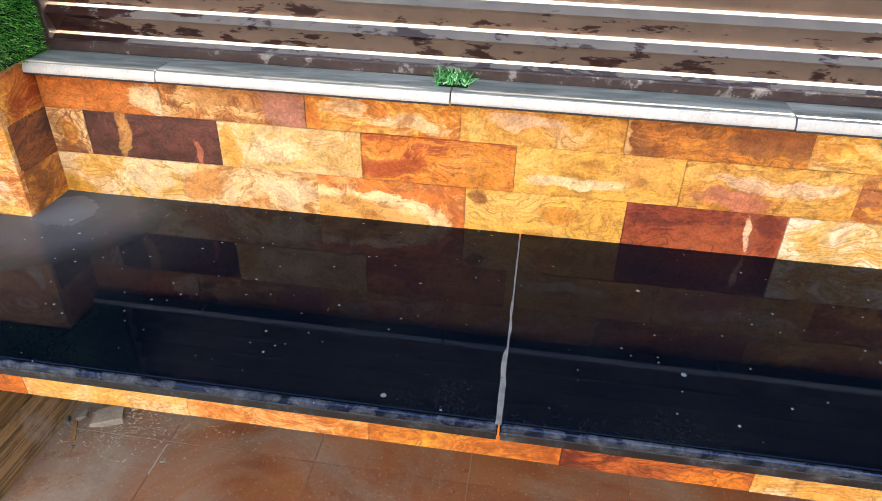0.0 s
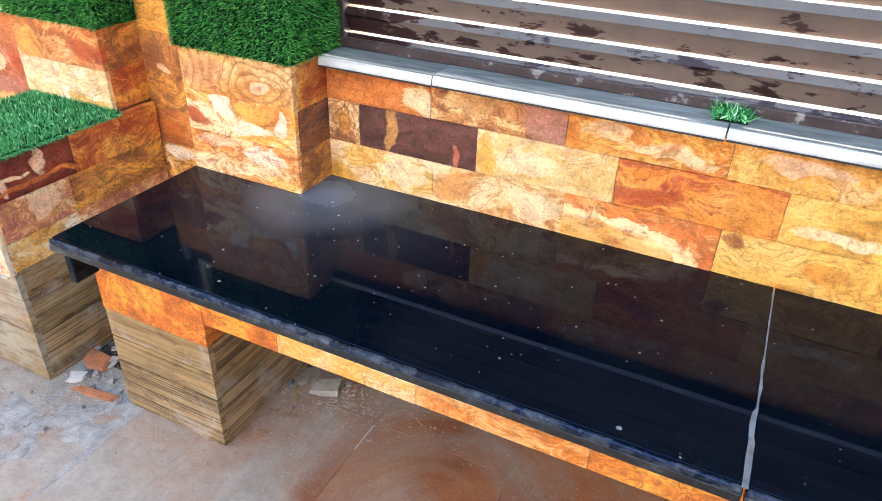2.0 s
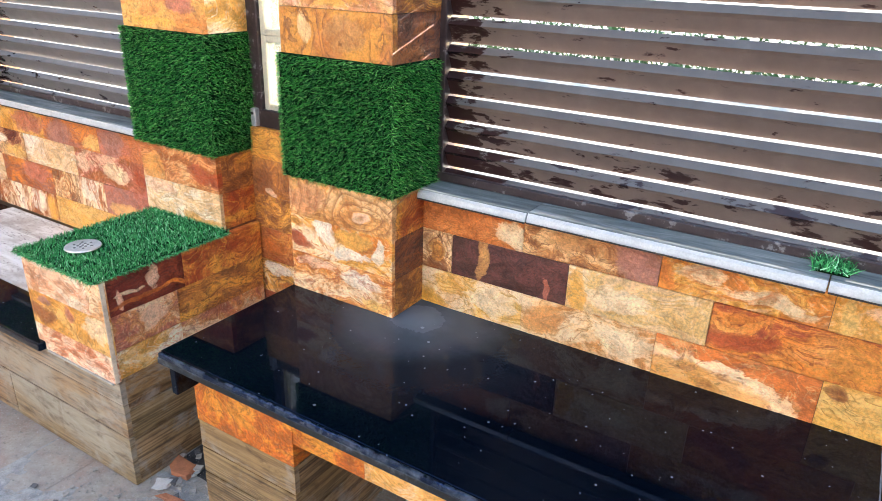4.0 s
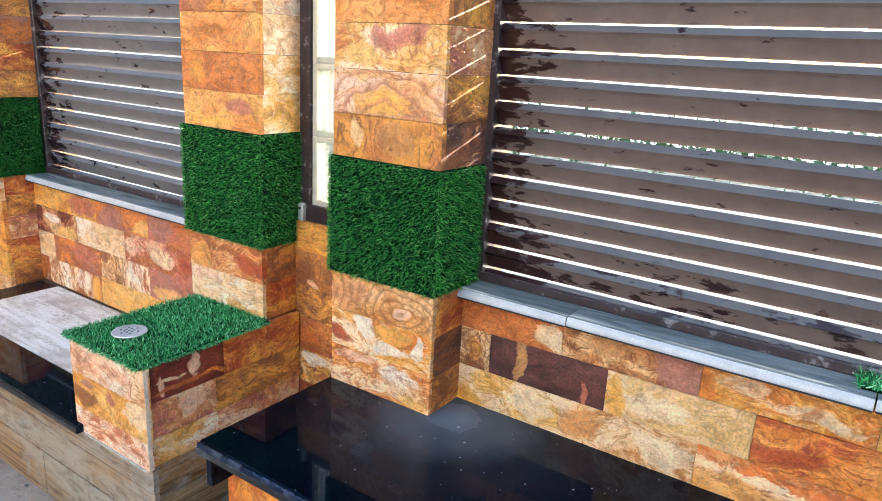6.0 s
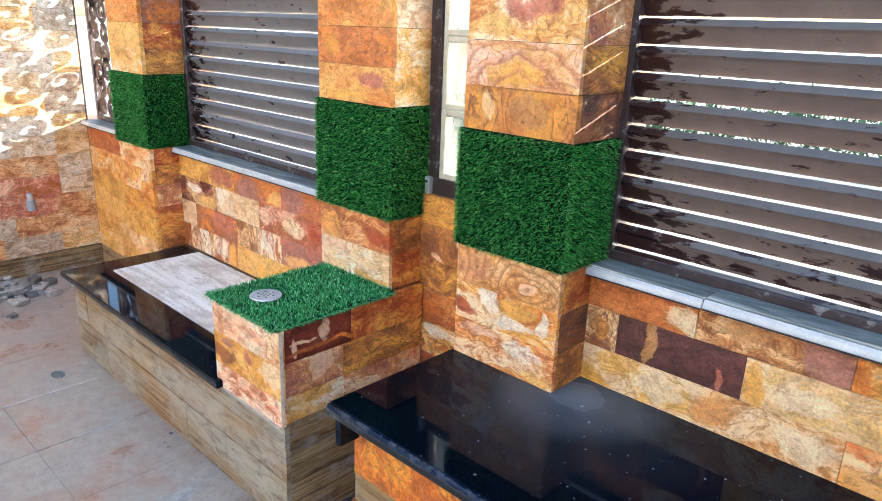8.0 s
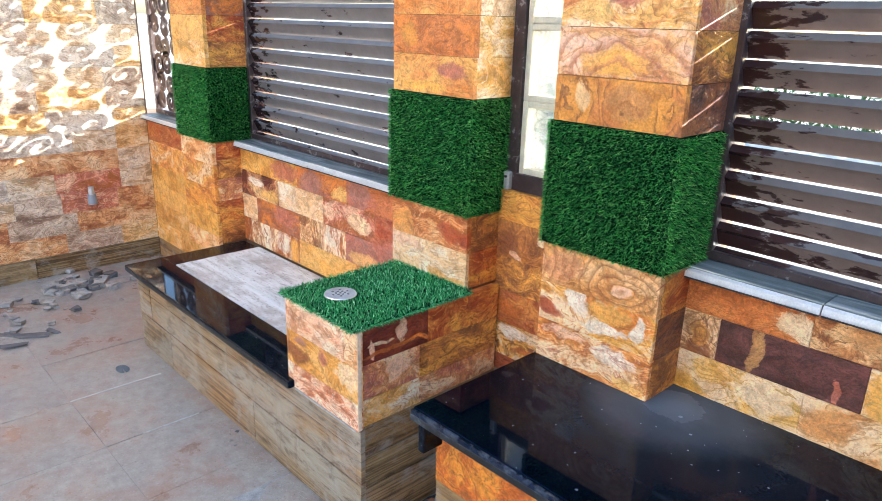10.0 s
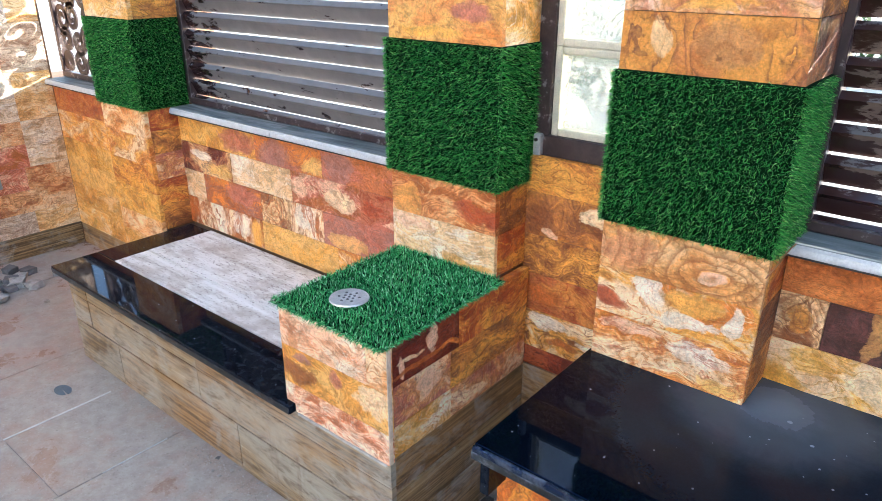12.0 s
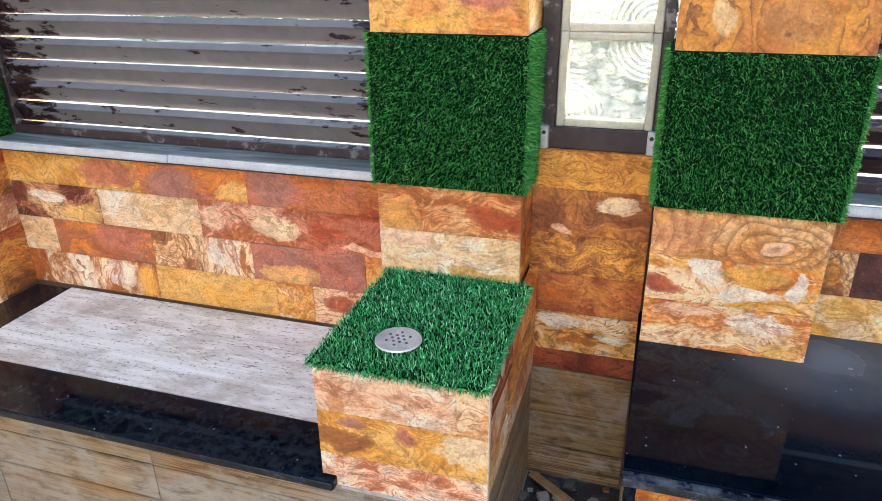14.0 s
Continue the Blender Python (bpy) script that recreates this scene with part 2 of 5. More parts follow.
def riven(name, base, low, high, fields=(), axis="x", lines=None, lie=0.0, scale=7.0, long=2.2, gain=1.0, rings=()):
    """One split stone face. base, low, high: its ground colour and the two that flow through it;
    fields: (along, up, half width, half height, colour) of larger ragged colour fields; lines: (colour, count, amount)
    of contour bands; rings: (along, up, half width, half height, count, colour, amount) of bands that run round a centre; lie: slope of the bedding in degrees; long: how far the bedding is drawn out."""
    m, nt, b = material(name)
    raw = coords(nt, (1, 1, 1), False)
    wn = node(nt, "ShaderNodeTexNoise", Scale=10.0, Detail=2.5, Roughness=0.5)
    nt.links.new(raw, wn.inputs["Vector"])
    warp = nt.nodes.new("ShaderNodeVectorMath")
    warp.operation = "MULTIPLY_ADD"
    nt.links.new(wn.outputs["Color"], warp.inputs[0])
    warp.inputs[1].default_value = (0.07, 0.07, 0.07)
    nt.links.new(raw, warp.inputs[2])
    back = nt.nodes.new("ShaderNodeVectorMath")
    back.operation = "SUBTRACT"
    nt.links.new(warp.outputs[0], back.inputs[0])
    back.inputs[1].default_value = (0.035, 0.035, 0.035)
    wp = back.outputs[0]
    bed = nt.nodes.new("ShaderNodeMapping")
    bed.inputs["Rotation"].default_value = (0, radians(lie), 0) if axis == "x" else (radians(-lie), 0, 0)
    bed.inputs["Scale"].default_value = (1, 1, long)
    nt.links.new(wp, bed.inputs[0])
    flow = noise_tex(nt, bed.outputs[0], scale, 5.0, 0.58, 0.5)
    rag = noise_tex(nt, raw, 48.0, 7.0, 0.7, 0.4)
    flow = calc(nt, "ADD", flow, calc(nt, "MULTIPLY", calc(nt, "SUBTRACT", rag, 0.5), 0.1))
    deep = [c * 0.72 for c in low]
    col = ramp(nt, flow, [(0.34, deep), (0.4, low), (0.445, [(a + c) / 2 for a, c in zip(low, base)]), (0.46, base), (0.52, base), (0.545, [a * 0.45 + c * 0.55 for a, c in zip(high, base)]), (0.6, high)])
    soft = noise_tex(nt, bed.outputs[0], scale * 2.6, 6.0, 0.62, 0.8)
    thread = calc(nt, "ADD", noise_tex(nt, bed.outputs[0], scale * 0.8, 3.0, 0.5, 1.6), calc(nt, "MULTIPLY", calc(nt, "SUBTRACT", rag, 0.5), 0.06))
    saw2 = calc(nt, "FRACT", calc(nt, "MULTIPLY", thread, 9.0))
    col = mixc(nt, calc(nt, "MULTIPLY", ramp(nt, saw2, [(0.0, grey(0.95)), (0.16, grey(0.45)), (0.42, grey(0.0)), (0.95, grey(0.0)), (1.0, grey(0.95))]), ramp(nt, soft, [(0.38, grey(0.35)), (0.54, grey(1.0))])), col, deep)
    col = mixc(nt, calc(nt, "MULTIPLY", ramp(nt, saw2, [(0.42, grey(0.0)), (0.62, grey(0.85)), (0.78, grey(0.0))]), ramp(nt, soft, [(0.38, grey(0.9)), (0.56, grey(0.1))])), col, high)
    for u, z, ru, rz, tone in fields:
        sub = nt.nodes.new("ShaderNodeVectorMath")
        sub.operation = "SUBTRACT"
        nt.links.new(wp, sub.inputs[0])
        sub.inputs[1].default_value = (u, 0, z) if axis == "x" else (0, u, z)
        mul = nt.nodes.new("ShaderNodeVectorMath")
        mul.operation = "MULTIPLY"
        nt.links.new(sub.outputs[0], mul.inputs[0])
        mul.inputs[1].default_value = (1 / ru, 0, 1 / rz) if axis == "x" else (0, 1 / ru, 1 / rz)
        ln = nt.nodes.new("ShaderNodeVectorMath")
        ln.operation = "LENGTH"
        nt.links.new(mul.outputs[0], ln.inputs[0])
        d = calc(nt, "ADD", ln.outputs["Value"], calc(nt, "ADD", calc(nt, "MULTIPLY", calc(nt, "SUBTRACT", rag, 0.5), 0.9), calc(nt, "MULTIPLY", calc(nt, "SUBTRACT", soft, 0.5), 1.1)))
        tinted = ramp(nt, soft, [(0.34, [c * 0.74 for c in tone]), (0.5, tone), (0.66, [min(0.94, c * 1.16) for c in tone])])
        col = mixc(nt, calc(nt, "MULTIPLY", ramp(nt, d, [(0.6, grey(0.95)), (0.88, grey(0.7)), (0.98, grey(0.3)), (1.16, grey(0.0))]), ramp(nt, saw2, [(0.0, grey(0.55)), (0.2, grey(1.0))])), col, tinted)
    if lines:
        tone, count, much = lines
        saw = calc(nt, "FRACT", calc(nt, "MULTIPLY", flow, count))
        line = ramp(nt, saw, [(0.0, grey(1.0)), (0.14, grey(0.35)), (0.32, grey(0.0)), (0.86, grey(0.0)), (1.0, grey(1.0))])
        col = mixc(nt, calc(nt, "MULTIPLY", line, much), col, tone)
    for u, z, ru, rz, count, tone, much in rings:
        sub = nt.nodes.new("ShaderNodeVectorMath")
        sub.operation = "SUBTRACT"
        nt.links.new(wp, sub.inputs[0])
        sub.inputs[1].default_value = (u, 0, z)
        mul = nt.nodes.new("ShaderNodeVectorMath")
        mul.operation = "MULTIPLY"
        nt.links.new(sub.outputs[0], mul.inputs[0])
        mul.inputs[1].default_value = (1 / ru, 0, 1 / rz)
        ln = nt.nodes.new("ShaderNodeVectorMath")
        ln.operation = "LENGTH"
        nt.links.new(mul.outputs[0], ln.inputs[0])
        out = calc(nt, "ADD", ln.outputs["Value"], calc(nt, "MULTIPLY", calc(nt, "SUBTRACT", rag, 0.5), 0.14))
        wave = calc(nt, "FRACT", calc(nt, "MULTIPLY", out, count))
        near = ramp(nt, out, [(0.0, grey(1.0)), (0.85, grey(0.9)), (1.1, grey(0.0))])
        band = ramp(nt, wave, [(0.0, grey(0.95)), (0.2, grey(0.5)), (0.45, grey(0.0)), (0.9, grey(0.0)), (1.0, grey(0.95))])
        col = mixc(nt, calc(nt, "MULTIPLY", calc(nt, "MULTIPLY", band, near), much), col, tone)
    crack = calc(nt, "ABSOLUTE", calc(nt, "SUBTRACT", noise_tex(nt, bed.outputs[0], scale * 1.5, 6.0, 0.56, 1.2), 0.5))
    where = ramp(nt, soft, [(0.48, grey(0.0)), (0.62, grey(0.5))])
    col = mixc(nt, calc(nt, "MULTIPLY", ramp(nt, crack, [(0.003, grey(1.0)), (0.012, grey(0.0))]), where), col, [c * 0.42 for c in low])
    scab = noise_tex(nt, raw, 34.0, 8.0, 0.68, 0.6)
    col = mixc(nt, ramp(nt, scab, [(0.62, grey(0.0)), (0.66, grey(0.45)), (0.78, grey(0.6))]), col, [c * 0.6 for c in low])
    col = mixc(nt, ramp(nt, scab, [(0.27, grey(0.6)), (0.37, grey(0.0))]), col, [min(0.92, c * 1.2 + 0.05) for c in high])
    fine = noise_tex(nt, raw, 190.0, 4.0, 0.72)
    col = mixc(nt, 1.0, col, ramp(nt, fine, [(0.3, [c * 0.7 * gain for c in (1.08, 0.945, 0.82)]), (0.7, [c * 1.22 * gain for c in (1.08, 0.945, 0.82)])]), "MULTIPLY")
    col = mixc(nt, 1.0, col, ramp(nt, noise_tex(nt, wp, 26.0, 7.0, 0.68, 0.5), [(0.34, (0.8, 0.66, 0.54)), (0.5, grey(1.05)), (0.66, (1.2, 1.18, 1.12))]), "MULTIPLY")
    nt.links.new(col, b.inputs["Base Color"])
    nt.links.new(ramp(nt, rag, [(0.3, grey(0.34)), (0.7, grey(0.6))]), b.inputs["Roughness"])
    shelf = noise_tex(nt, wp, 15.0, 4.0, 0.5, 0.7)
    part_step = calc(nt, "MULTIPLY", shelf, 6.0)
    steps = calc(nt, "SUBTRACT", part_step, calc(nt, "POWER", calc(nt, "FRACT", part_step), 0.35))
    hgt = calc(nt, "ADD", calc(nt, "MULTIPLY", steps, 0.17), calc(nt, "MULTIPLY", rag, 0.75))
    hgt = calc(nt, "SUBTRACT", hgt, calc(nt, "MULTIPLY", ramp(nt, scab, [(0.58, grey(0)), (0.7, grey(1))]), 0.2))
    bump(nt, b, hgt, 0.85, 0.012)
    return m


# the stones that can be told apart, course by course: parapet over the bench
STONES["a1"] = riven("brick_red_stone", (0.62, 0.2, 0.045), RUST, (0.7, 0.27, 0.07), [(-0.85, 0.7, 0.045, 0.03, CREAM), (-0.9, 0.735, 0.03, 0.012, RED)], scale=9)
STONES["a2"] = riven("speckled_brown_stone", (0.56, 0.25, 0.08), BROWN, TAN, [(-0.57, 0.71, 0.07, 0.05, MAUVE), (-0.72, 0.72, 0.05, 0.03, (0.66, 0.36, 0.15))], scale=14)
STONES["a3"] = riven("golden_swirl_stone", GOLD, ORANGE, CREAM, [(-0.46, 0.715, 0.04, 0.022, CREAM), (-0.35, 0.695, 0.08, 0.016, CREAM), (-0.53, 0.7, 0.02, 0.04, ORANGE)], lines=(RUST, 9, 0.5), lie=12, rings=[(-0.44, 0.712, 0.13, 0.05, 3.0, (0.64, 0.2, 0.03), 0.7)])
STONES["a4"] = riven("ochre_streaked_stone", (0.76, 0.4, 0.09), OCHRE, TAN, [(-0.12, 0.715, 0.07, 0.012, PINK), (-0.225, 0.7, 0.012, 0.04, YELLOW)], lie=14)
STONES["a5"] = riven("toasted_orange_stone", (0.6, 0.22, 0.045), BROWN, OCHRE, [(0.3, 0.71, 0.07, 0.03, BROWN), (0.05, 0.71, 0.012, 0.05, TAN)])
STONES["a6"] = riven("veined_tawny_stone", TAN, BROWN, CREAM, [(-1.04, 0.62, 0.025, 0.03, OCHRE)], lines=(BROWN, 12, 0.6), long=1.0, scale=10, rings=[(-1.04, 0.62, 0.06, 0.06, 4.0, BROWN, 0.8), (-2.55, 0.485, 0.07, 0.06, 3.5, RUST, 0.85)])
STONES["a7"] = riven("maroon_slab_stone", (0.115, 0.042, 0.034), UMBER, (0.17, 0.06, 0.05), [(-0.925, 0.625, 0.012, 0.06, (0.62, 0.34, 0.12)), (-0.99, 0.63, 0.006, 0.05, UMBER), (-0.765, 0.6, 0.007, 0.03, ROSE)], scale=12)
STONES["a8"] = riven("buff_stone", (0.82, 0.54, 0.2), TAN, CREAM, [(-0.62, 0.625, 0.08, 0.03, CREAM), (-0.7, 0.61, 0.02, 0.06, GOLD)])
STONES["a9"] = riven("flaming_orange_stone", ORANGE, RED, (0.84, 0.4, 0.1), [(-0.38, 0.605, 0.07, 0.02, RED), (-0.19, 0.62, 0.05, 0.05, (0.74, 0.3, 0.05))], lines=(RED, 7, 0.4), lie=-8, long=3)
STONES["a10"] = riven("honey_stone", (0.88, 0.5, 0.12), GOLD, YELLOW, [(-0.03, 0.61, 0.11, 0.014, CREAM), (0.1, 0.63, 0.05, 0.04, (0.84, 0.42, 0.12))], lie=-5, long=3)
STONES["a11"] = riven("ribboned_stone", (0.82, 0.45, 0.11), OCHRE, YELLOW, [(0.33, 0.635, 0.12, 0.013, PINK), (0.26, 0.6, 0.08, 0.022, ROSE)], lines=(BROWN, 8, 0.45), lie=-14, long=3)
STONES["a12"] = riven("pitted_yellow_stone", YELLOW, (0.8, 0.42, 0.06), CREAM, [(-0.9, 0.53, 0.07, 0.03, CREAM), (-1.05, 0.49, 0.05, 0.03, (0.82, 0.44, 0.05))])
STONES["a13"] = riven("half_cream_stone", TAN, (0.7, 0.3, 0.08), CREAM, [(-0.6, 0.53, 0.07, 0.035, CREAM), (-0.77, 0.53, 0.05, 0.04, (0.74, 0.34, 0.1))])
STONES["a15"] = riven("mottled_gold_stone", (0.84, 0.47, 0.1), OCHRE, YELLOW, [(-0.06, 0.54, 0.04, 0.02, (0.74, 0.3, 0.04)), (-0.2, 0.55, 0.02, 0.02, BROWN)], lines=(OCHRE, 7, 0.5))
STONES["a16"] = riven("oxblood_stone", (0.3, 0.055, 0.025), MAROON, (0.44, 0.11, 0.04), [(0.26, 0.52, 0.09, 0.03, (0.42, 0.1, 0.04)), (0.3, 0.53, 0.008, 0.04, PINK), (0.34, 0.55, 0.03, 0.03, MAROON)])
# pillar beside the bench
STONES["b1"] = riven("white_patched_stone", GOLD, ORANGE, CREAM, [(-1.27, 0.655, 0.03, 0.03, CHALK), (-1.2, 0.612, 0.06, 0.016, CHALK), (-1.34, 0.61, 0.04, 0.018, RED), (-1.19, 0.645, 0.05, 0.02, (0.78, 0.42, 0.09)), (-1.12, 0.63, 0.012, 0.028, CHALK)])
STONES["b2"] = riven("flame_banded_stone", (0.86, 0.44, 0.14), ORANGE, CREAM, [(-1.17, 0.545, 0.07, 0.022, CHALK), (-1.3, 0.56, 0.06, 0.014, PINK), (-1.13, 0.5, 0.05, 0.015, YELLOW)], lines=(RED, 6, 0.7), lie=24, long=3.2)
STONES["b3"] = riven("smeared_rust_stone", (0.58, 0.22, 0.055), BROWN, OCHRE, [(-1.2, 1.09, 0.05, 0.035, (0.62, 0.3, 0.09)), (-1.31, 1.1, 0.015, 0.03, TAN)], long=0.7)
STONES["b4"] = riven("buttery_stone", (0.86, 0.5, 0.14), (0.76, 0.3, 0.08), CREAM, [(-1.2, 1.3, 0.08, 0.02, ROSE), (-1.3, 1.26, 0.05, 0.02, YELLOW)], lie=10)
STONES["b5"] = riven("dark_violet_brown_stone", (0.2, 0.075, 0.05), UMBER, BROWN, axis="y")
STONES["b6"] = riven("umber_veined_stone", (0.58, 0.24, 0.06), BROWN, GOLD, axis="y", lie=20)
STONES["b7"] = riven("ringed_tan_stone", (0.8, 0.42, 0.14), (0.68, 0.3, 0.08), TAN, [(-1.165, 0.708, 0.022, 0.014, PINK), (-1.33, 0.72, 0.05, 0.04, (0.7, 0.34, 0.16))], rings=[(-1.165, 0.708, 0.125, 0.075, 4.6, (0.4, 0.14, 0.035), 0.9), (-1.42, 0.72, 0.16, 0.2, 8.0, (0.48, 0.17, 0.05), 0.8)])
STONES["b8"] = riven("arched_peach_stone", (0.86, 0.5, 0.2), (0.74, 0.33, 0.12), PINK, [(-1.235, 1.15, 0.02, 0.016, ORANGE), (-1.235, 1.165, 0.08, 0.03, GOLD), (-1.35, 1.2, 0.04, 0.02, PINK)], rings=[(-1.235, 1.13, 0.19, 0.12, 3.6, (0.56, 0.2, 0.09), 0.85)])
# pillar behind the planter block
STONES["c1"] = riven("cream_streaked_stone", (0.88, 0.64, 0.36), TAN, CHALK, [(-1.7, 0.585, 0.08, 0.012, (0.8, 0.46, 0.12)), (-1.85, 0.65, 0.07, 0.02, PINK)], lie=8, long=3)
STONES["c2"] = riven("red_patched_stone", (0.74, 0.34, 0.13), RUST, TAN, [(-1.68, 0.71, 0.06, 0.028, RED), (-1.63, 0.7, 0.02, 0.03, RED), (-1.88, 0.7, 0.04, 0.04, (0.8, 0.4, 0.11))], lie=-8)
STONES["c3"] = riven("apricot_stone", (0.78, 0.33, 0.09), ORANGE, (0.86, 0.5, 0.14), [(-1.8, 1.075, 0.1, 0.012, GOLD), (-1.7, 1.12, 0.05, 0.02, ROSE)], lie=-6)
STONES["c4"] = riven("burnt_apricot_stone", (0.66, 0.24, 0.065), RUST, ORANGE, [(-1.86, 1.2, 0.04, 0.03, OCHRE)])
# recess
STONES["e1"] = riven("slant_veined_ochre_stone", (0.8, 0.38, 0.07), RUST, GOLD, lines=(RUST, 8, 0.5), lie=-24, long=3)
STONES["e2"] = riven("cream_cornered_brown_stone", (0.5, 0.2, 0.055), BROWN, OCHRE, [(-1.45, 0.715, 0.05, 0.022, CREAM), (-1.56, 0.66, 0.02, 0.01, PINK)])
STONES["e3"] = riven("grainy_honey_brown_stone", (0.62, 0.29, 0.06), BROWN, GOLD, scale=16)
STONES["e4"] = riven("brick_brown_stone", (0.5, 0.16, 0.05), RED, (0.64, 0.27, 0.06), [(-1.56, 0.5, 0.05, 0.03, RUST)])
STONES["e5"] = riven("white_flecked_amber_stone", GOLD, BROWN, CREAM, [(-1.55, 0.43, 0.05, 0.02, CHALK), (-1.43, 0.41, 0.04, 0.015, CHALK), (-1.5, 0.385, 0.05, 0.012, RUST)], lie=-10)
# parapet behind the ledge
STONES["g1"] = riven("gold_to_mauve_stone", (0.82, 0.46, 0.1), OCHRE, YELLOW, [(-2.71, 0.68, 0.1, 0.045, ROSE)])
STONES["g2"] = riven("mauve_to_gold_stone", (0.7, 0.25, 0.06), ROSE, ORANGE, [(-2.53, 0.67, 0.08, 0.04, MAUVE), (-2.35, 0.66, 0.05, 0.03, YELLOW)])
STONES["g3"] = riven("grey_mauve_to_orange_stone", (0.64, 0.22, 0.08), RUST, ROSE, [(-2.24, 0.68, 0.07, 0.05, MAUVE)])
STONES["g4"] = riven("snow_speckled_stone", (0.46, 0.16, 0.07), MAROON, TAN, [(-2.93, 0.6, 0.07, 0.02, CHALK), (-2.82, 0.56, 0.07, 0.025, YELLOW), (-3.02, 0.6, 0.03, 0.04, MAROON)])
STONES["g5"] = riven("pale_buff_stone", (0.86, 0.64, 0.4), TAN, CHALK)
STONES["g6"] = riven("rose_and_cream_stone", ROSE, RUST, PINK, [(-2.25, 0.58, 0.07, 0.035, CREAM), (-2.42, 0.59, 0.04, 0.03, PINK)], lines=(BROWN, 5, 0.5))
STONES["g7"] = riven("dusky_rose_stone", (0.52, 0.17, 0.08), RED, ROSE, [(-2.0, 0.55, 0.07, 0.012, PINK)])
STONES["g8"] = riven("rust_to_mauve_stone", (0.5, 0.15, 0.05), MAUVE, ORANGE, [(-2.72, 0.5, 0.09, 0.03, ROSE)])
STONES["g9"] = riven("white_and_rust_flame_stone", CREAM, RUST, CHALK, [(-2.42, 0.49, 0.03, 0.04, CHALK), (-2.345, 0.48, 0.012, 0.05, RUST)], lines=(RUST, 5, 0.9), long=0.5)
STONES["g10"] = riven("lilac_grained_stone", (0.5, 0.2, 0.14), MAUVE, ROSE, [(-2.22, 0.46, 0.08, 0.025, (0.8, 0.48, 0.18))], scale=11)
STONES["g11"] = riven("rust_fringed_white_stone", CREAM, RUST, CHALK, [(-2.74, 0.4, 0.05, 0.045, CHALK), (-2.65, 0.38, 0.03, 0.05, GOLD)], lines=(RUST, 6, 0.95), long=0.45, lie=6)
STONES["g12"] = riven("plain_straw_stone", (0.84, 0.52, 0.17), GOLD, YELLOW)
STONES["g13"] = riven("red_tipped_pink_stone", PINK, RUST, CREAM, [(-2.08, 0.4, 0.05, 0.03, RED)])
# planter block
STONES["h1"] = riven("blush_stone", (0.9, 0.62, 0.42), (0.78, 0.38, 0.2), CHALK, [(-1.78, 0.54, 0.05, 0.015, PINK), (-1.86, 0.49, 0.02, 0.02, (0.78, 0.4, 0.2))], scale=10)
STONES["h2"] = riven("tan_offcut_stone", (0.82, 0.46, 0.2), ORANGE, CREAM)
STONES["h3"] = riven("earth_and_gold_stone", (0.82, 0.42, 0.08), OCHRE, YELLOW, [(-1.85, 0.42, 0.06, 0.028, BROWN), (-1.74, 0.45, 0.025, 0.02, ROSE), (-1.63, 0.44, 0.05, 0.03, CREAM), (-1.83, 0.46, 0.03, 0.01, MAUVE)], lie=20)
STONES["h4"] = riven("red_marbled_pink_stone", PINK, (0.66, 0.22, 0.09), CHALK, scale=13)
STONES["h5"] = riven("white_veined_oxblood_stone", (0.2, 0.026, 0.014), MAROON, (0.3, 0.06, 0.025), [(0.855, 0.53, 0.012, 0.035, PINK), (0.8, 0.515, 0.045, 0.005, CREAM), (0.77, 0.5, 0.006, 0.03, PINK), (0.9, 0.49, 0.06, 0.007, ORANGE), (0.82, 0.488, 0.08, 0.008, RUST)], axis="y")
STONES["h6"] = riven("copper_stone", (0.62, 0.2, 0.045), RED, GOLD, axis="y")
STONES["h7"] = riven("cream_marbled_copper_stone", (0.72, 0.34, 0.13), ROSE, CREAM, [(0.86, 0.43, 0.05, 0.02, PINK)], axis="y", scale=10)
STONES["h8"] = riven("lemon_cream_stone", (0.84, 0.58, 0.24), GOLD, CHALK, axis="y", lie=15)
# side wall, pale with golden and grey streaks
STONES["w1"] = riven("chalky_side_stone", (0.8, 0.68, 0.5), (0.6, 0.4, 0.22), (0.84, 0.8, 0.7), axis="y", long=2.6)
STONES["w2"] = riven("grey_white_side_stone", (0.66, 0.6, 0.52), (0.5, 0.4, 0.32), (0.78, 0.77, 0.74), axis="y", lie=12)
STONES["w3"] = riven("golden_side_stone", (0.82, 0.56, 0.25), (0.66, 0.34, 0.1), (0.88, 0.76, 0.52), axis="y", lie=-14, long=2.8)
STONES["w4"] = riven("rusty_side_stone", (0.72, 0.4, 0.18), (0.5, 0.18, 0.06), (0.84, 0.66, 0.42), axis="y", lie=10)
STONES["w5"] = riven("slate_side_stone", (0.62, 0.5, 0.4), (0.4, 0.26, 0.18), (0.76, 0.7, 0.6), axis="y", lie=-8, long=3)
# bench apron and pier
STONES["k1"] = riven("vivid_rust_stone", (0.68, 0.19, 0.025), RUST, (0.86, 0.4, 0.06), scale=11, long=1.3)
STONES["k2"] = riven("pale_gold_apron_stone", (0.88, 0.52, 0.15), GOLD, CREAM)
STONES["k3"] = riven("peach_apron_stone", (0.86, 0.5, 0.22), ORANGE, CREAM, [(-0.5, 0.42, 0.08, 0.015, CHALK)], lie=8)
STONES["k4"] = riven("russet_apron_stone", (0.5, 0.14, 0.04), MAROON, ORANGE, lie=6)
STONES["k5"] = riven("orange_apron_stone", (0.68, 0.25, 0.05), RUST, GOLD, lie=8)


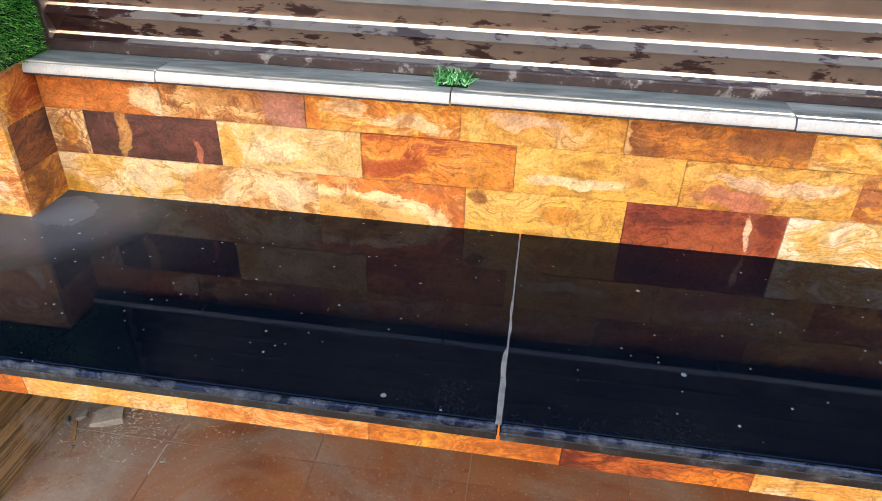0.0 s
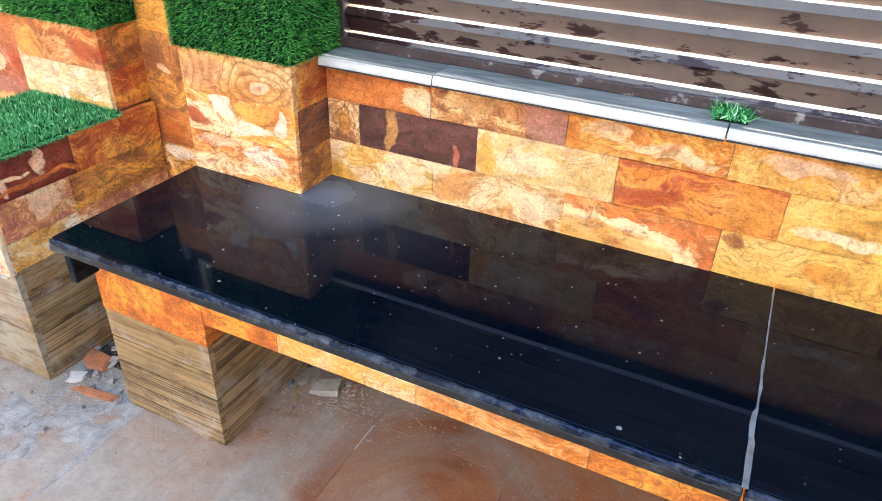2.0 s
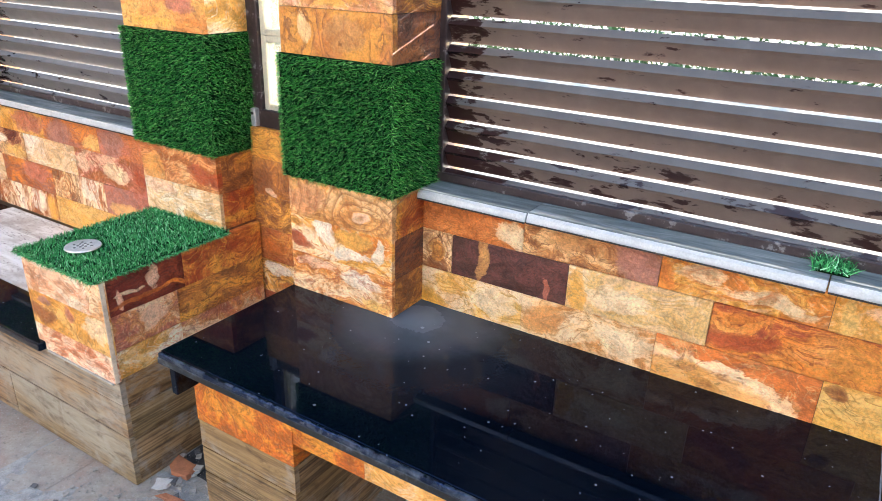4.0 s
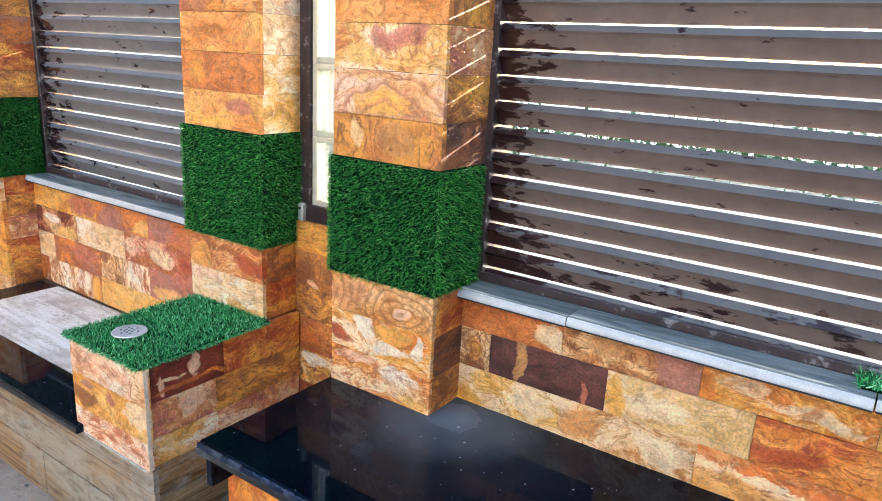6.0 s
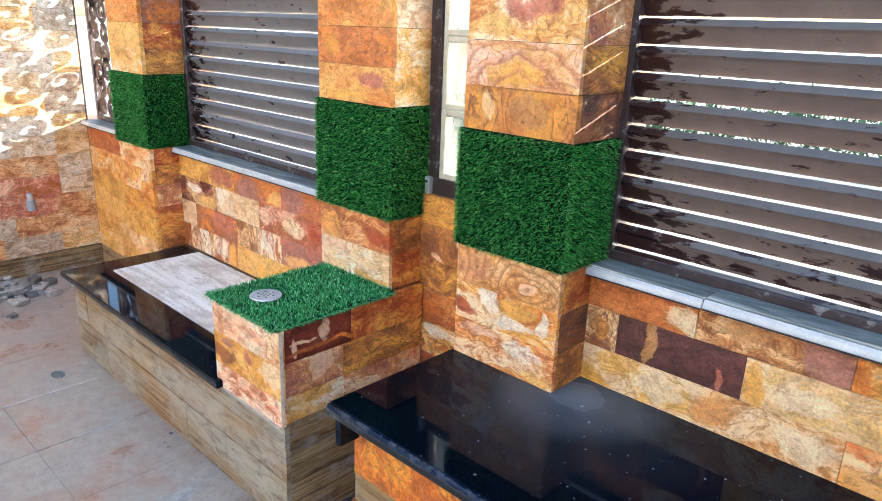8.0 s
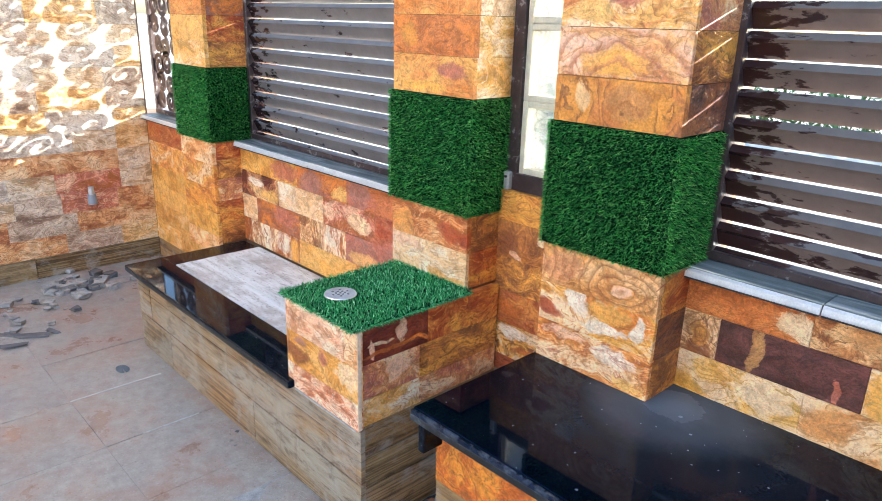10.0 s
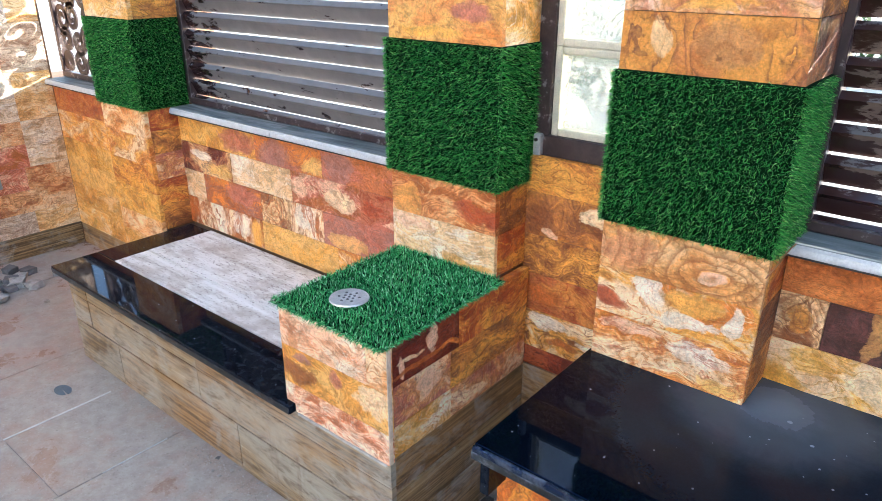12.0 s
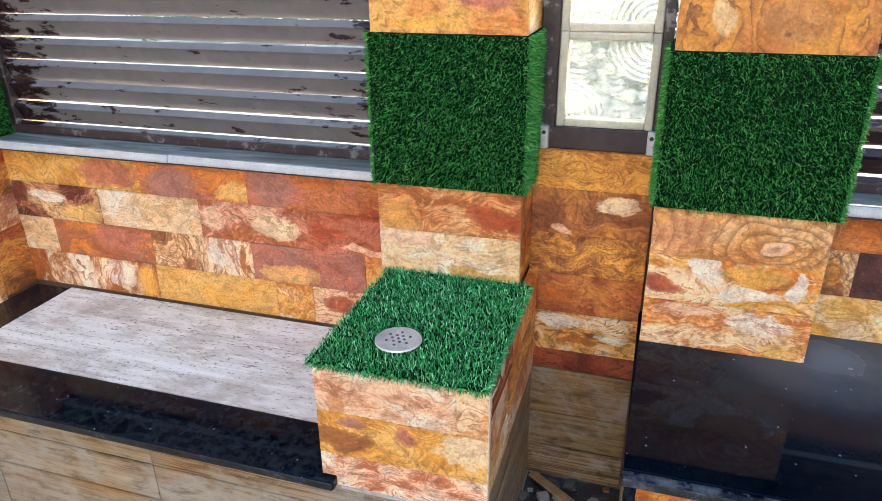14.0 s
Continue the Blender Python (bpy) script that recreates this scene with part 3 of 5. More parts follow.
def wood_tile(name="wood_look_tile", smear=0.0):
    m, nt, b = material(name)
    vec = coords(nt, (1.0, 1.0, 30.0))
    streak = noise_tex(nt, vec, 1.8, 6.0, 0.62, 0.35)
    base = ramp(nt, streak, [(0.3, (0.1, 0.055, 0.024)), (0.4, (0.25, 0.165, 0.08)), (0.5, (0.4, 0.29, 0.165)), (0.58, (0.34, 0.235, 0.12)), (0.7, (0.55, 0.44, 0.3))])
    thin = noise_tex(nt, coords(nt, (0.9, 0.9, 90.0)), 2.0, 4.0, 0.6, 0.6)
    oi = nt.nodes.new("ShaderNodeObjectInfo")
    much = ramp(nt, calc(nt, "FRACT", calc(nt, "MULTIPLY", oi.outputs["Random"], 7.0)), [(0.0, grey(0.3)), (0.5, grey(0.6)), (1.0, grey(1.0))])
    base = mixc(nt, calc(nt, "MULTIPLY", ramp(nt, thin, [(0.48, grey(0)), (0.56, grey(0.95))]), much), base, (0.06, 0.032, 0.012))
    tint = ramp(nt, oi.outputs["Random"], [(0.0, (1.05, 0.78, 0.5)), (0.35, (0.95, 0.84, 0.66)), (0.7, (0.95, 0.9, 0.8)), (1.0, (1.25, 1.1, 0.98))])
    base = mixc(nt, 1.0, base, tint, "MULTIPLY")
    iso = coords(nt)
    dirt = noise_tex(nt, iso, 9.0, 9.0, 0.72, 0.7)
    base = mixc(nt, ramp(nt, dirt, [(0.5, grey(0)), (0.62, grey(0.55))]), base, (0.44, 0.42, 0.39))
    if smear:
        wipe = noise_tex(nt, coords(nt, (1.0, 1.0, 2.6), False), 3.2, 8.0, 0.66, 0.5)
        base = mixc(nt, calc(nt, "MULTIPLY", ramp(nt, wipe, [(0.42, grey(0.0)), (0.5, grey(0.5)), (0.6, grey(1.0))]), smear), base, (0.42, 0.38, 0.31))
        drip = noise_tex(nt, coords(nt, (5.0, 5.0, 1.3), False), 3.0, 6.0, 0.7, 0.4)
        base = mixc(nt, ramp(nt, drip, [(0.58, grey(0)), (0.7, grey(0.55))]), base, (0.2, 0.12, 0.06))
    grime = noise_tex(nt, coords(nt, (1.0, 1.0, 3.0)), 13.0, 9.0, 0.72, 0.5)
    base = mixc(nt, 1.0, base, ramp(nt, grime, [(0.36, (0.5, 0.44, 0.36)), (0.48, grey(0.95)), (0.66, grey(1.12))]), "MULTIPLY")
    nt.links.new(base, b.inputs["Base Color"])
    nt.links.new(ramp(nt, dirt, [(0.3, grey(0.28)), (0.7, grey(0.6))]), b.inputs["Roughness"])
    bump(nt, b, streak, 0.25, 0.002)
    return m


def plank_white():
    m, nt, b = material("white_travertine_tile")
    vec = coords(nt, (1.2, 26.0, 26.0))
    streak = noise_tex(nt, vec, 1.6, 5.0, 0.55, 0.15)
    base = ramp(nt, streak, [(0.3, (0.6, 0.57, 0.51)), (0.42, (0.74, 0.72, 0.66)), (0.55, (0.82, 0.8, 0.75)), (0.7, (0.88, 0.87, 0.83))])
    pits = noise_tex(nt, coords(nt, (26, 70, 70)), 2.6, 4.0, 0.7, 0.3)
    base = mixc(nt, ramp(nt, calc(nt, "ADD", pits, calc(nt, "MULTIPLY", streak, -0.25)), [(0.455, grey(0)), (0.5, grey(0.85))]), base, (0.2, 0.16, 0.13))
    dirt = noise_tex(nt, coords(nt, (0.8, 2.0, 2.0), False), 6.0, 9.0, 0.72, 0.3)
    base = mixc(nt, ramp(nt, dirt, [(0.47, grey(0)), (0.55, grey(0.4)), (0.64, grey(0.75))]), base, (0.38, 0.31, 0.24))
    nt.links.new(base, b.inputs["Base Color"])
    b.inputs["Roughness"].default_value = 0.5
    bump(nt, b, pits, 0.2, 0.002)
    return m


def marble():
    m, nt, b = material("grey_white_marble")
    vec = coords(nt, (1.2, 9.0, 9.0))
    streak = noise_tex(nt, vec, 3.0, 7.0, 0.62, 1.4)
    base = ramp(nt, streak, [(0.3, (0.07, 0.08, 0.077)), (0.43, (0.145, 0.16, 0.155)), (0.52, (0.21, 0.225, 0.215)), (0.66, (0.33, 0.34, 0.325))])
    dirt = noise_tex(nt, coords(nt), 16.0, 6.0, 0.7)
    base = mixc(nt, ramp(nt, dirt, [(0.55, grey(0)), (0.75, grey(0.5))]), base, (0.3, 0.27, 0.23))
    nt.links.new(base, b.inputs["Base Color"])
    b.inputs["Roughness"].default_value = 0.55
    b.inputs["Specular IOR Level"].default_value = 0.25
    bump(nt, b, dirt, 0.1, 0.001)
    return m


def granite(name, dust_spot=None, dust=0.2, grain=7.0, gloss=0.21):
    """Polished black granite; dust: film of fine dust, also raised to paint an edge highlight; dust_spot: centre and
    radius of a dusty patch.
    """
    m, nt, b = material(name)
    vec = coords(nt, (1, 1, 1), False)
    fine = noise_tex(nt, vec, 260.0, 2.0, 0.6)
    base = ramp(nt, fine, [(0.35, (0.0005, 0.0016, 0.004)), (0.7, (0.0014, 0.004, 0.009))])
    cloud = noise_tex(nt, vec, grain, 9.0, 0.7, 0.3)
    film = ramp(nt, cloud, [(0.42, grey(0.0)), (0.75, grey(dust))])
    vor = node(nt, "ShaderNodeTexVoronoi", Scale=74.0)
    nt.links.new(vec, vor.inputs["Vector"])
    sel = nt.nodes.new("ShaderNodeSeparateColor")
    nt.links.new(vor.outputs["Color"], sel.inputs[0])
    size = calc(nt, "MULTIPLY", calc(nt, "SUBTRACT", sel.outputs[0], 0.78, True), 0.75)
    dot = calc(nt, "LESS_THAN", vor.outputs["Distance"], size)
    film = calc(nt, "ADD", film, calc(nt, "MULTIPLY", dot, 0.6), True)
    drop = node(nt, "ShaderNodeTexVoronoi", Scale=21.0)
    nt.links.new(vec, drop.inputs["Vector"])
    pick = nt.nodes.new("ShaderNodeSeparateColor")
    nt.links.new(drop.outputs["Color"], pick.inputs[0])
    blob = calc(nt, "LESS_THAN", calc(nt, "ADD", drop.outputs["Distance"], calc(nt, "MULTIPLY", fine, 0.04)), calc(nt, "MULTIPLY", calc(nt, "SUBTRACT", pick.outputs[0], 0.72, True), 0.42))
    film = calc(nt, "ADD", film, calc(nt, "MULTIPLY", blob, 0.55), True)
    if dust_spot:
        (cx, cy, cz), radius = dust_spot
        sub = nt.nodes.new("ShaderNodeVectorMath")
        sub.operation = "SUBTRACT"
        nt.links.new(vec, sub.inputs[0])
        sub.inputs[1].default_value = (cx, cy, cz)
        ln = nt.nodes.new("ShaderNodeVectorMath")
        ln.operation = "LENGTH"
        nt.links.new(sub.outputs[0], ln.inputs[0])
        wob = calc(nt, "ADD", ln.outputs["Value"], calc(nt, "MULTIPLY", calc(nt, "SUBTRACT", cloud, 0.5), 0.12))
        spot = ramp(nt, calc(nt, "DIVIDE", wob, radius), [(0.0, grey(0.5)), (0.25, grey(0.22)), (0.55, grey(0.035)), (1.0, grey(0.0))], "EASE")
        film = calc(nt, "ADD", film, spot, True)
    base = mixc(nt, film, base, (0.28, 0.31, 0.34))
    nt.links.new(base, b.inputs["Base Color"])
    nt.links.new(ramp(nt, film, [(0.0, grey(0.03)), (0.5, grey(0.4))]), b.inputs["Roughness"])
    b.inputs["Specular IOR Level"].default_value = gloss
    b.inputs["Specular Tint"].default_value = (0.22, 0.42, 1.0, 1)
    return m


def louvre_paint(name, dry, low_wet=0.9):
    """Brown louvre paint under dust; still wet and dark beside the jambs and low down."""
    m, nt, b = material(name)
    geo = nt.nodes.new("ShaderNodeNewGeometry")
    vec = geo.outputs["Position"]
    sep = nt.nodes.new("ShaderNodeSeparateXYZ")
    nt.links.new(vec, sep.inputs[0])
    dust = noise_tex(nt, vec, 18.0, 7.0, 0.65)
    base = ramp(nt, dust, [(0.3, [c * 0.78 for c in dry]), (0.6, dry), (0.8, [c * 1.25 for c in dry])])
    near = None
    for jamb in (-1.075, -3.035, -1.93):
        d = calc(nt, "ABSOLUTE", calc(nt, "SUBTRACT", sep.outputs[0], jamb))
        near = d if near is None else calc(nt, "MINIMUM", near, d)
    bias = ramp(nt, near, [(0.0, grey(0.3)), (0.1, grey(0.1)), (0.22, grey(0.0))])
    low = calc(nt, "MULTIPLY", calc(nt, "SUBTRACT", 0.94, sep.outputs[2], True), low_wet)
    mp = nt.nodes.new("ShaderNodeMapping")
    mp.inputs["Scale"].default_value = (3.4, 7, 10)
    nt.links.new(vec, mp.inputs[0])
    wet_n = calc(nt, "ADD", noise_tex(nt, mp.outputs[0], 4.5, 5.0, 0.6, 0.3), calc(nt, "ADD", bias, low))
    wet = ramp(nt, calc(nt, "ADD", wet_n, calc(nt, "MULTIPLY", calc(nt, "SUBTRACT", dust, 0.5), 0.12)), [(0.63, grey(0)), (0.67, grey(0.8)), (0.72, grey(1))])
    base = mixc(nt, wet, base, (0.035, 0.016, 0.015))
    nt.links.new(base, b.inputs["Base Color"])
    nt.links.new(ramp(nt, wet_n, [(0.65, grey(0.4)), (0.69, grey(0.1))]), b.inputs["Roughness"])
    bump(nt, b, dust, 0.06, 0.001)
    return m


def frame_paint():
    m, nt, b = material("dark_brown_frame_paint")
    n = noise_tex(nt, coords(nt), 24.0, 6.0, 0.7)
    base = ramp(nt, n, [(0.4, (0.035, 0.02, 0.02)), (0.56, (0.055, 0.035, 0.033)), (0.6, (0.2, 0.18, 0.17)), (0.75, (0.36, 0.34, 0.32))])
    nt.links.new(base, b.inputs["Base Color"])
    b.inputs["Roughness"].default_value = 0.35
    return m


def plain(name, colour, rough, scale=20.0, vary=0.25, metal=0.0, height=0.15):
    """A painted, cast or dusty surface with mottling at two scales."""
    m, nt, b = material(name)
    vec = coords(nt)
    n1 = noise_tex(nt, vec, scale, 6.0, 0.65, 0.3)
    n2 = noise_tex(nt, vec, scale * 9, 3.0, 0.6)
    base = ramp(nt, n1, [(0.3, [c * (1 - vary) for c in colour]), (0.7, [min(1, c * (1 + vary)) for c in colour])])
    base = mixc(nt, 1.0, base, ramp(nt, n2, [(0.3, grey(0.86)), (0.7, grey(1.1))]), "MULTIPLY")
    nt.links.new(base, b.inputs["Base Color"])
    b.inputs["Roughness"].default_value = rough
    b.inputs["Metallic"].default_value = metal
    bump(nt, b, n1, height, 0.003)
    return m


def floor_tile():
    m, nt, b = material("dusty_terracotta_floor_tile")
    vec = coords(nt, (1, 1, 1), False)
    clay = noise_tex(nt, coords(nt), 5.0, 5.0, 0.6, 0.5)
    base = ramp(nt, clay, [(0.3, (0.2, 0.065, 0.025)), (0.5, (0.3, 0.1, 0.036)), (0.7, (0.36, 0.145, 0.06))])
    n = noise_tex(nt, vec, 2.6, 8.0, 0.62, 0.7)
    n2 = noise_tex(nt, vec, 26.0, 6.0, 0.7)
    sep = nt.nodes.new("ShaderNodeSeparateXYZ")
    nt.links.new(vec, sep.inputs[0])
    walked = ramp(nt, calc(nt, "SUBTRACT", calc(nt, "MULTIPLY", sep.outputs[0], -0.75), 0.35, True), [(0.0, grey(0.0)), (0.8, grey(0.3))])
    dusty = calc(nt, "ADD", calc(nt, "SUBTRACT", n, 0.07), walked)
    film = ramp(nt, dusty, [(0.42, grey(0.03)), (0.58, grey(0.66)), (0.72, grey(0.92))])
    cement = ramp(nt, n2, [(0.3, (0.28, 0.25, 0.215)), (0.7, (0.42, 0.395, 0.355))])
    base = mixc(nt, film, base, cement)
    nt.links.new(base, b.inputs["Base Color"])
    blot = noise_tex(nt, vec, 4.0, 9.0, 0.7, 0.2)
    base = mixc(nt, ramp(nt, blot, [(0.48, grey(0)), (0.66, grey(0.55))]), base, (0.36, 0.17, 0.1))
    nt.links.new(base, b.inputs["Base Color"])
    nt.links.new(ramp(nt, blot, [(0.35, grey(0.46)), (0.65, grey(0.24))]), b.inputs["Roughness"])
    speck = noise_tex(nt, vec, 150.0, 5.0, 0.75)
    base = mixc(nt, ramp(nt, speck, [(0.58, grey(0)), (0.66, grey(0.6))]), base, (0.5, 0.46, 0.42))
    base = mixc(nt, ramp(nt, speck, [(0.34, grey(0.5)), (0.41, grey(0.0))]), base, (0.1, 0.06, 0.04))
    nt.links.new(base, b.inputs["Base Color"])
    bump(nt, b, n2, 0.12, 0.002)
    return m


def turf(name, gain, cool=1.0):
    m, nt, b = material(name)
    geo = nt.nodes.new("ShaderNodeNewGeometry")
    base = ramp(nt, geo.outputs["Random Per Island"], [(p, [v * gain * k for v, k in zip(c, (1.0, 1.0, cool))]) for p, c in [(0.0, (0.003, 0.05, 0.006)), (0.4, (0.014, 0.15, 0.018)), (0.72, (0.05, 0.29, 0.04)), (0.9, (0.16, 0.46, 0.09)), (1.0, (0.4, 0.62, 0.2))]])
    nt.links.new(base, b.inputs["Base Color"])
    b.inputs["Roughness"].default_value = 0.42
    b.inputs["Specular IOR Level"].default_value = 0.35
    return m


def block_glass(name, rough):
    m, nt, b = material(name)
    b.inputs["Base Color"].default_value = (0.76, 0.78, 0.74, 1)
    b.inputs["Transmission Weight"].default_value = 0.8
    b.inputs["Roughness"].default_value = rough
    b.inputs["IOR"].default_value = 1.45
    return m


WOOD, WHITE, MARBLE = wood_tile(), plank_white(), marble()
SMEARED_WOOD = wood_tile("cement_smeared_wood_look_tile", 0.7)
BENCH_GRANITE = granite("polished_black_granite", ((-1.03, 1.13, 0.48), 0.4), 0.012)
# strong pale film and gloss paint the sky's highlight along the slab edge
EDGE_GRANITE = granite("sky_highlight_granite_edge", None, 0.4, 30.0, 1.0)
LEDGE_GRANITE = granite("dusty_black_granite", None, 0.09, 45.0)
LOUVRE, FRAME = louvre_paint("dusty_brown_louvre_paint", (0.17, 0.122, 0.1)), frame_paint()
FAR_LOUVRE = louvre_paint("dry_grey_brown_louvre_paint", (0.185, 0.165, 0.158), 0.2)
# lips greyer than the slat faces: dust plus the sky's sheen as colour
FAR_LIP = louvre_paint("pale_dusted_skylit_lip", (0.19, 0.185, 0.19), 0.3)
LIP = louvre_paint("grey_dusted_skylit_lip", (0.135, 0.12, 0.112))
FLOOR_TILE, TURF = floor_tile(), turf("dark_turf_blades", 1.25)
# same turf, lightened and blued: sky light from above put into the colour
TURF_SKYLIT = turf("skylit_turf_blades", 1.55, 2.0)
GLASS, GLASS_BACK = block_glass("rippled_block_glass", 0.06), block_glass("clear_block_glass", 0.12)
CEMENT = plain("grey_cement", (0.33, 0.3, 0.27), 0.85, 14.0)
# whiter than the marble: stronger light on the sill nose put into the colour
EDGE = plain("lit_edge_white", (0.54, 0.53, 0.51), 0.3, 30.0, 0.12)
GROUT = plain("pale_grout", (0.5, 0.47, 0.43), 0.8, 40.0)
SMEAR = plain("smeared_cement_film", (0.17, 0.18, 0.19), 0.6, 70.0, 0.5)
CUT = plain("pale_cut_stone", (0.8, 0.6, 0.42), 0.6, 40.0, 0.3)
SILL_SHADE = plain("sill_underside_shade", (0.05, 0.04, 0.035), 0.95, 30.0)
DARK_GROUT = plain("dark_joint_mortar", (0.2, 0.115, 0.065), 0.9, 30.0)
BACKING = plain("turf_backing", (0.004, 0.016, 0.005), 1.0, 60.0)
BACKING.node_tree.nodes["Principled BSDF"].inputs["Specular IOR Level"].default_value = 0.05
STEEL = plain("brushed_steel", (0.66, 0.65, 0.63), 0.42, 30.0, 0.25, 0.55)
PLASTIC = plain("grey_plastic_pipe", (0.32, 0.34, 0.36), 0.4, 30.0, 0.1)
CHIPPED = plain("chipped_granite_edge", (0.018, 0.036, 0.055), 0.3, 38.0, 0.9)
cn = CHIPPED.node_tree
ce = noise_tex(cn, coords(cn), 34.0, 8.0, 0.75)
cn.links.new(ramp(cn, ce, [(0.5, (0.008, 0.01, 0.012)), (0.58, (0.03, 0.034, 0.04)), (0.66, (0.1, 0.11, 0.12))]), cn.nodes["Principled BSDF"].inputs["Base Color"])
MORTAR = plain("yellowed_block_mortar", (0.6, 0.54, 0.4), 0.4, 40.0, 0.12)
# tone of the two added walls sets how much fill they bounce
BOUNCE_WALL = plain("bounce_wall_pale", (0.46, 0.46, 0.455), 0.85, 3.0, 0.1)
GROUND = plain("patchy_dusty_ground", (0.36, 0.34, 0.3), 0.95, 0.9, 0.6)
LEAF = plain("hedge_leaf", (0.05, 0.11, 0.03), 0.55, 8.0, 0.4)
CHIP = plain("broken_mortar", (0.36, 0.33, 0.3), 0.9, 30.0, 0.35, 0.0, 0.4)
CHIP_RED = plain("broken_red_stone", (0.4, 0.15, 0.07), 0.8, 30.0, 0.35, 0.0, 0.4)
CHIP_DARK = plain("dark_stone_splinter", (0.13, 0.12, 0.12), 0.7, 30.0, 0.3, 0.0, 0.3)
SPILL = plain("grey_cement_crust", (0.34, 0.33, 0.32), 0.9, 30.0, 0.35, 0.0, 0.5)
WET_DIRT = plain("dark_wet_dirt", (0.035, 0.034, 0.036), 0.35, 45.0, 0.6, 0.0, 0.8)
COPPER = plain("copper_wire", (0.5, 0.22, 0.1), 0.4, 60.0, 0.2, 0.6)
STAIN = plain("dark_blue_grey_stain", (0.1, 0.13, 0.15), 0.5, 40.0, 0.3)
STICK = plain("splintered_wood", (0.36, 0.22, 0.11), 0.8, 30.0, 0.3)

# ---- building helpers ----


def part(name, bm, mat, parent=None, label=""):
    me = bpy.data.meshes.new(name)
    if isinstance(bm, bmesh.types.BMesh):
        bm.to_mesh(me)
        bm.free()
    else:
        me.from_pydata(bm[0], [], bm[1])
    me.materials.append(mat)
    ob = new(name, me)
    if parent:
        ob.parent = parent
        ob.matrix_parent_inverse = Matrix.Translation(-parent.location)
    if label:
        ob["label"] = label
    return ob


def thing(name, at, label, category, group="", kind=""):
    ob = new(name)
    ob.location = at
    ob.empty_display_size = 0.05
    return tagged(ob, label, category, group, kind)


def box(x0, x1, y0, y1, z0, z1, bevel=0.0, segments=1, bm=None):
    own = bm or bmesh.new()
    made = bmesh.ops.create_cube(own, size=1.0, matrix=Matrix.LocRotScale(((x0 + x1) / 2, (y0 + y1) / 2, (z0 + z1) / 2), None, (x1 - x0, y1 - y0, z1 - z0)))
    if bevel:
        edges = {e for v in made["verts"] for e in v.link_edges}
        bmesh.ops.bevel(own, geom=list(edges), offset=bevel, segments=segments, profile=0.6, affect="EDGES")
    return own


def structure(name, bm, mat, label, category):
    return tagged(part(name, bm, mat), label, category, "", "structure")


def tile(parent, at, u, v, w, h, mat, name="stone_tile", relief=0.0028, depth=0.016, gap=0.0006, nu=5, nv=3):
    """One riven tile: at is its lower corner, u and v its directions; it faces u x v."""
    u, v = Vector(u), Vector(v)
    gap = 0.0018 if name == "wood_tile" else gap
    n = u.cross(v)
    at = Vector(at)
    lift = random.uniform(-0.0012, 0.0012)
    seed = Vector((random.random() * 90, random.random() * 90, random.random() * 90))
    verts, faces = [], []
    for j in range(nv + 1):
        for i in range(nu + 1):
            rim = i in (0, nu) or j in (0, nv)
            a = gap + (w - 2 * gap) * i / nu
            c = gap + (h - 2 * gap) * j / nv
            if rim:
                out = -0.0009 + random.uniform(-0.0006, 0.0003) * (relief > 0.001)
            else:
                out = relief * noise.noise(seed + Vector((a * 22, c * 30, 0))) * 1.4
            verts.append(at + u * a + v * c + n * (out + lift))
    for j in range(nv):
        for i in range(nu):
            k = j * (nu + 1) + i
            faces.append((k, k + 1, k + nu + 2, k + nu + 1))
    ring = [i for i in range(nu + 1)] + [j * (nu + 1) + nu for j in range(1, nv + 1)]
    ring += [nv * (nu + 1) + i for i in range(nu - 1, -1, -1)] + [j * (nu + 1) for j in range(nv - 1, 0, -1)]
    first = len(verts)
    for k in ring:
        verts.append(verts[k] - n * depth)
    for a in range(len(ring)):
        c = (a + 1) % len(ring)
        faces.append((ring[a], first + a, first + c, ring[c]))
    return part(name, (verts, faces), mat, parent)


X, Y, Z = (1, 0, 0), (0, 1, 0), (0, 0, 1)


def row_front(parent, y, z0, z1, x0, spec):
    """A course of tiles facing -y: spec is (right end, stone) pairs from x0 on."""
    for x1, key in spec:
        tile(parent, (x0, y, z0), X, Z, x1 - x0, z1 - z0, STONES[key])
        x0 = x1


def row_right(parent, x, z0, z1, y0, spec):
    """A course facing +x."""
    for y1, key in spec:
        tile(parent, (x, y0, z0), Y, Z, y1 - y0, z1 - z0, STONES[key], nu=3)
        y0 = y1


def row_left(parent, x, z0, z1, y1, spec):
    """A course facing -x, from y1 towards the viewer."""
    for y0, key in spec:
        tile(parent, (x, y1, z0), (0, -1, 0), Z, y1 - y0, z1 - z0, STONES[key], nu=3)
        y1 = y0


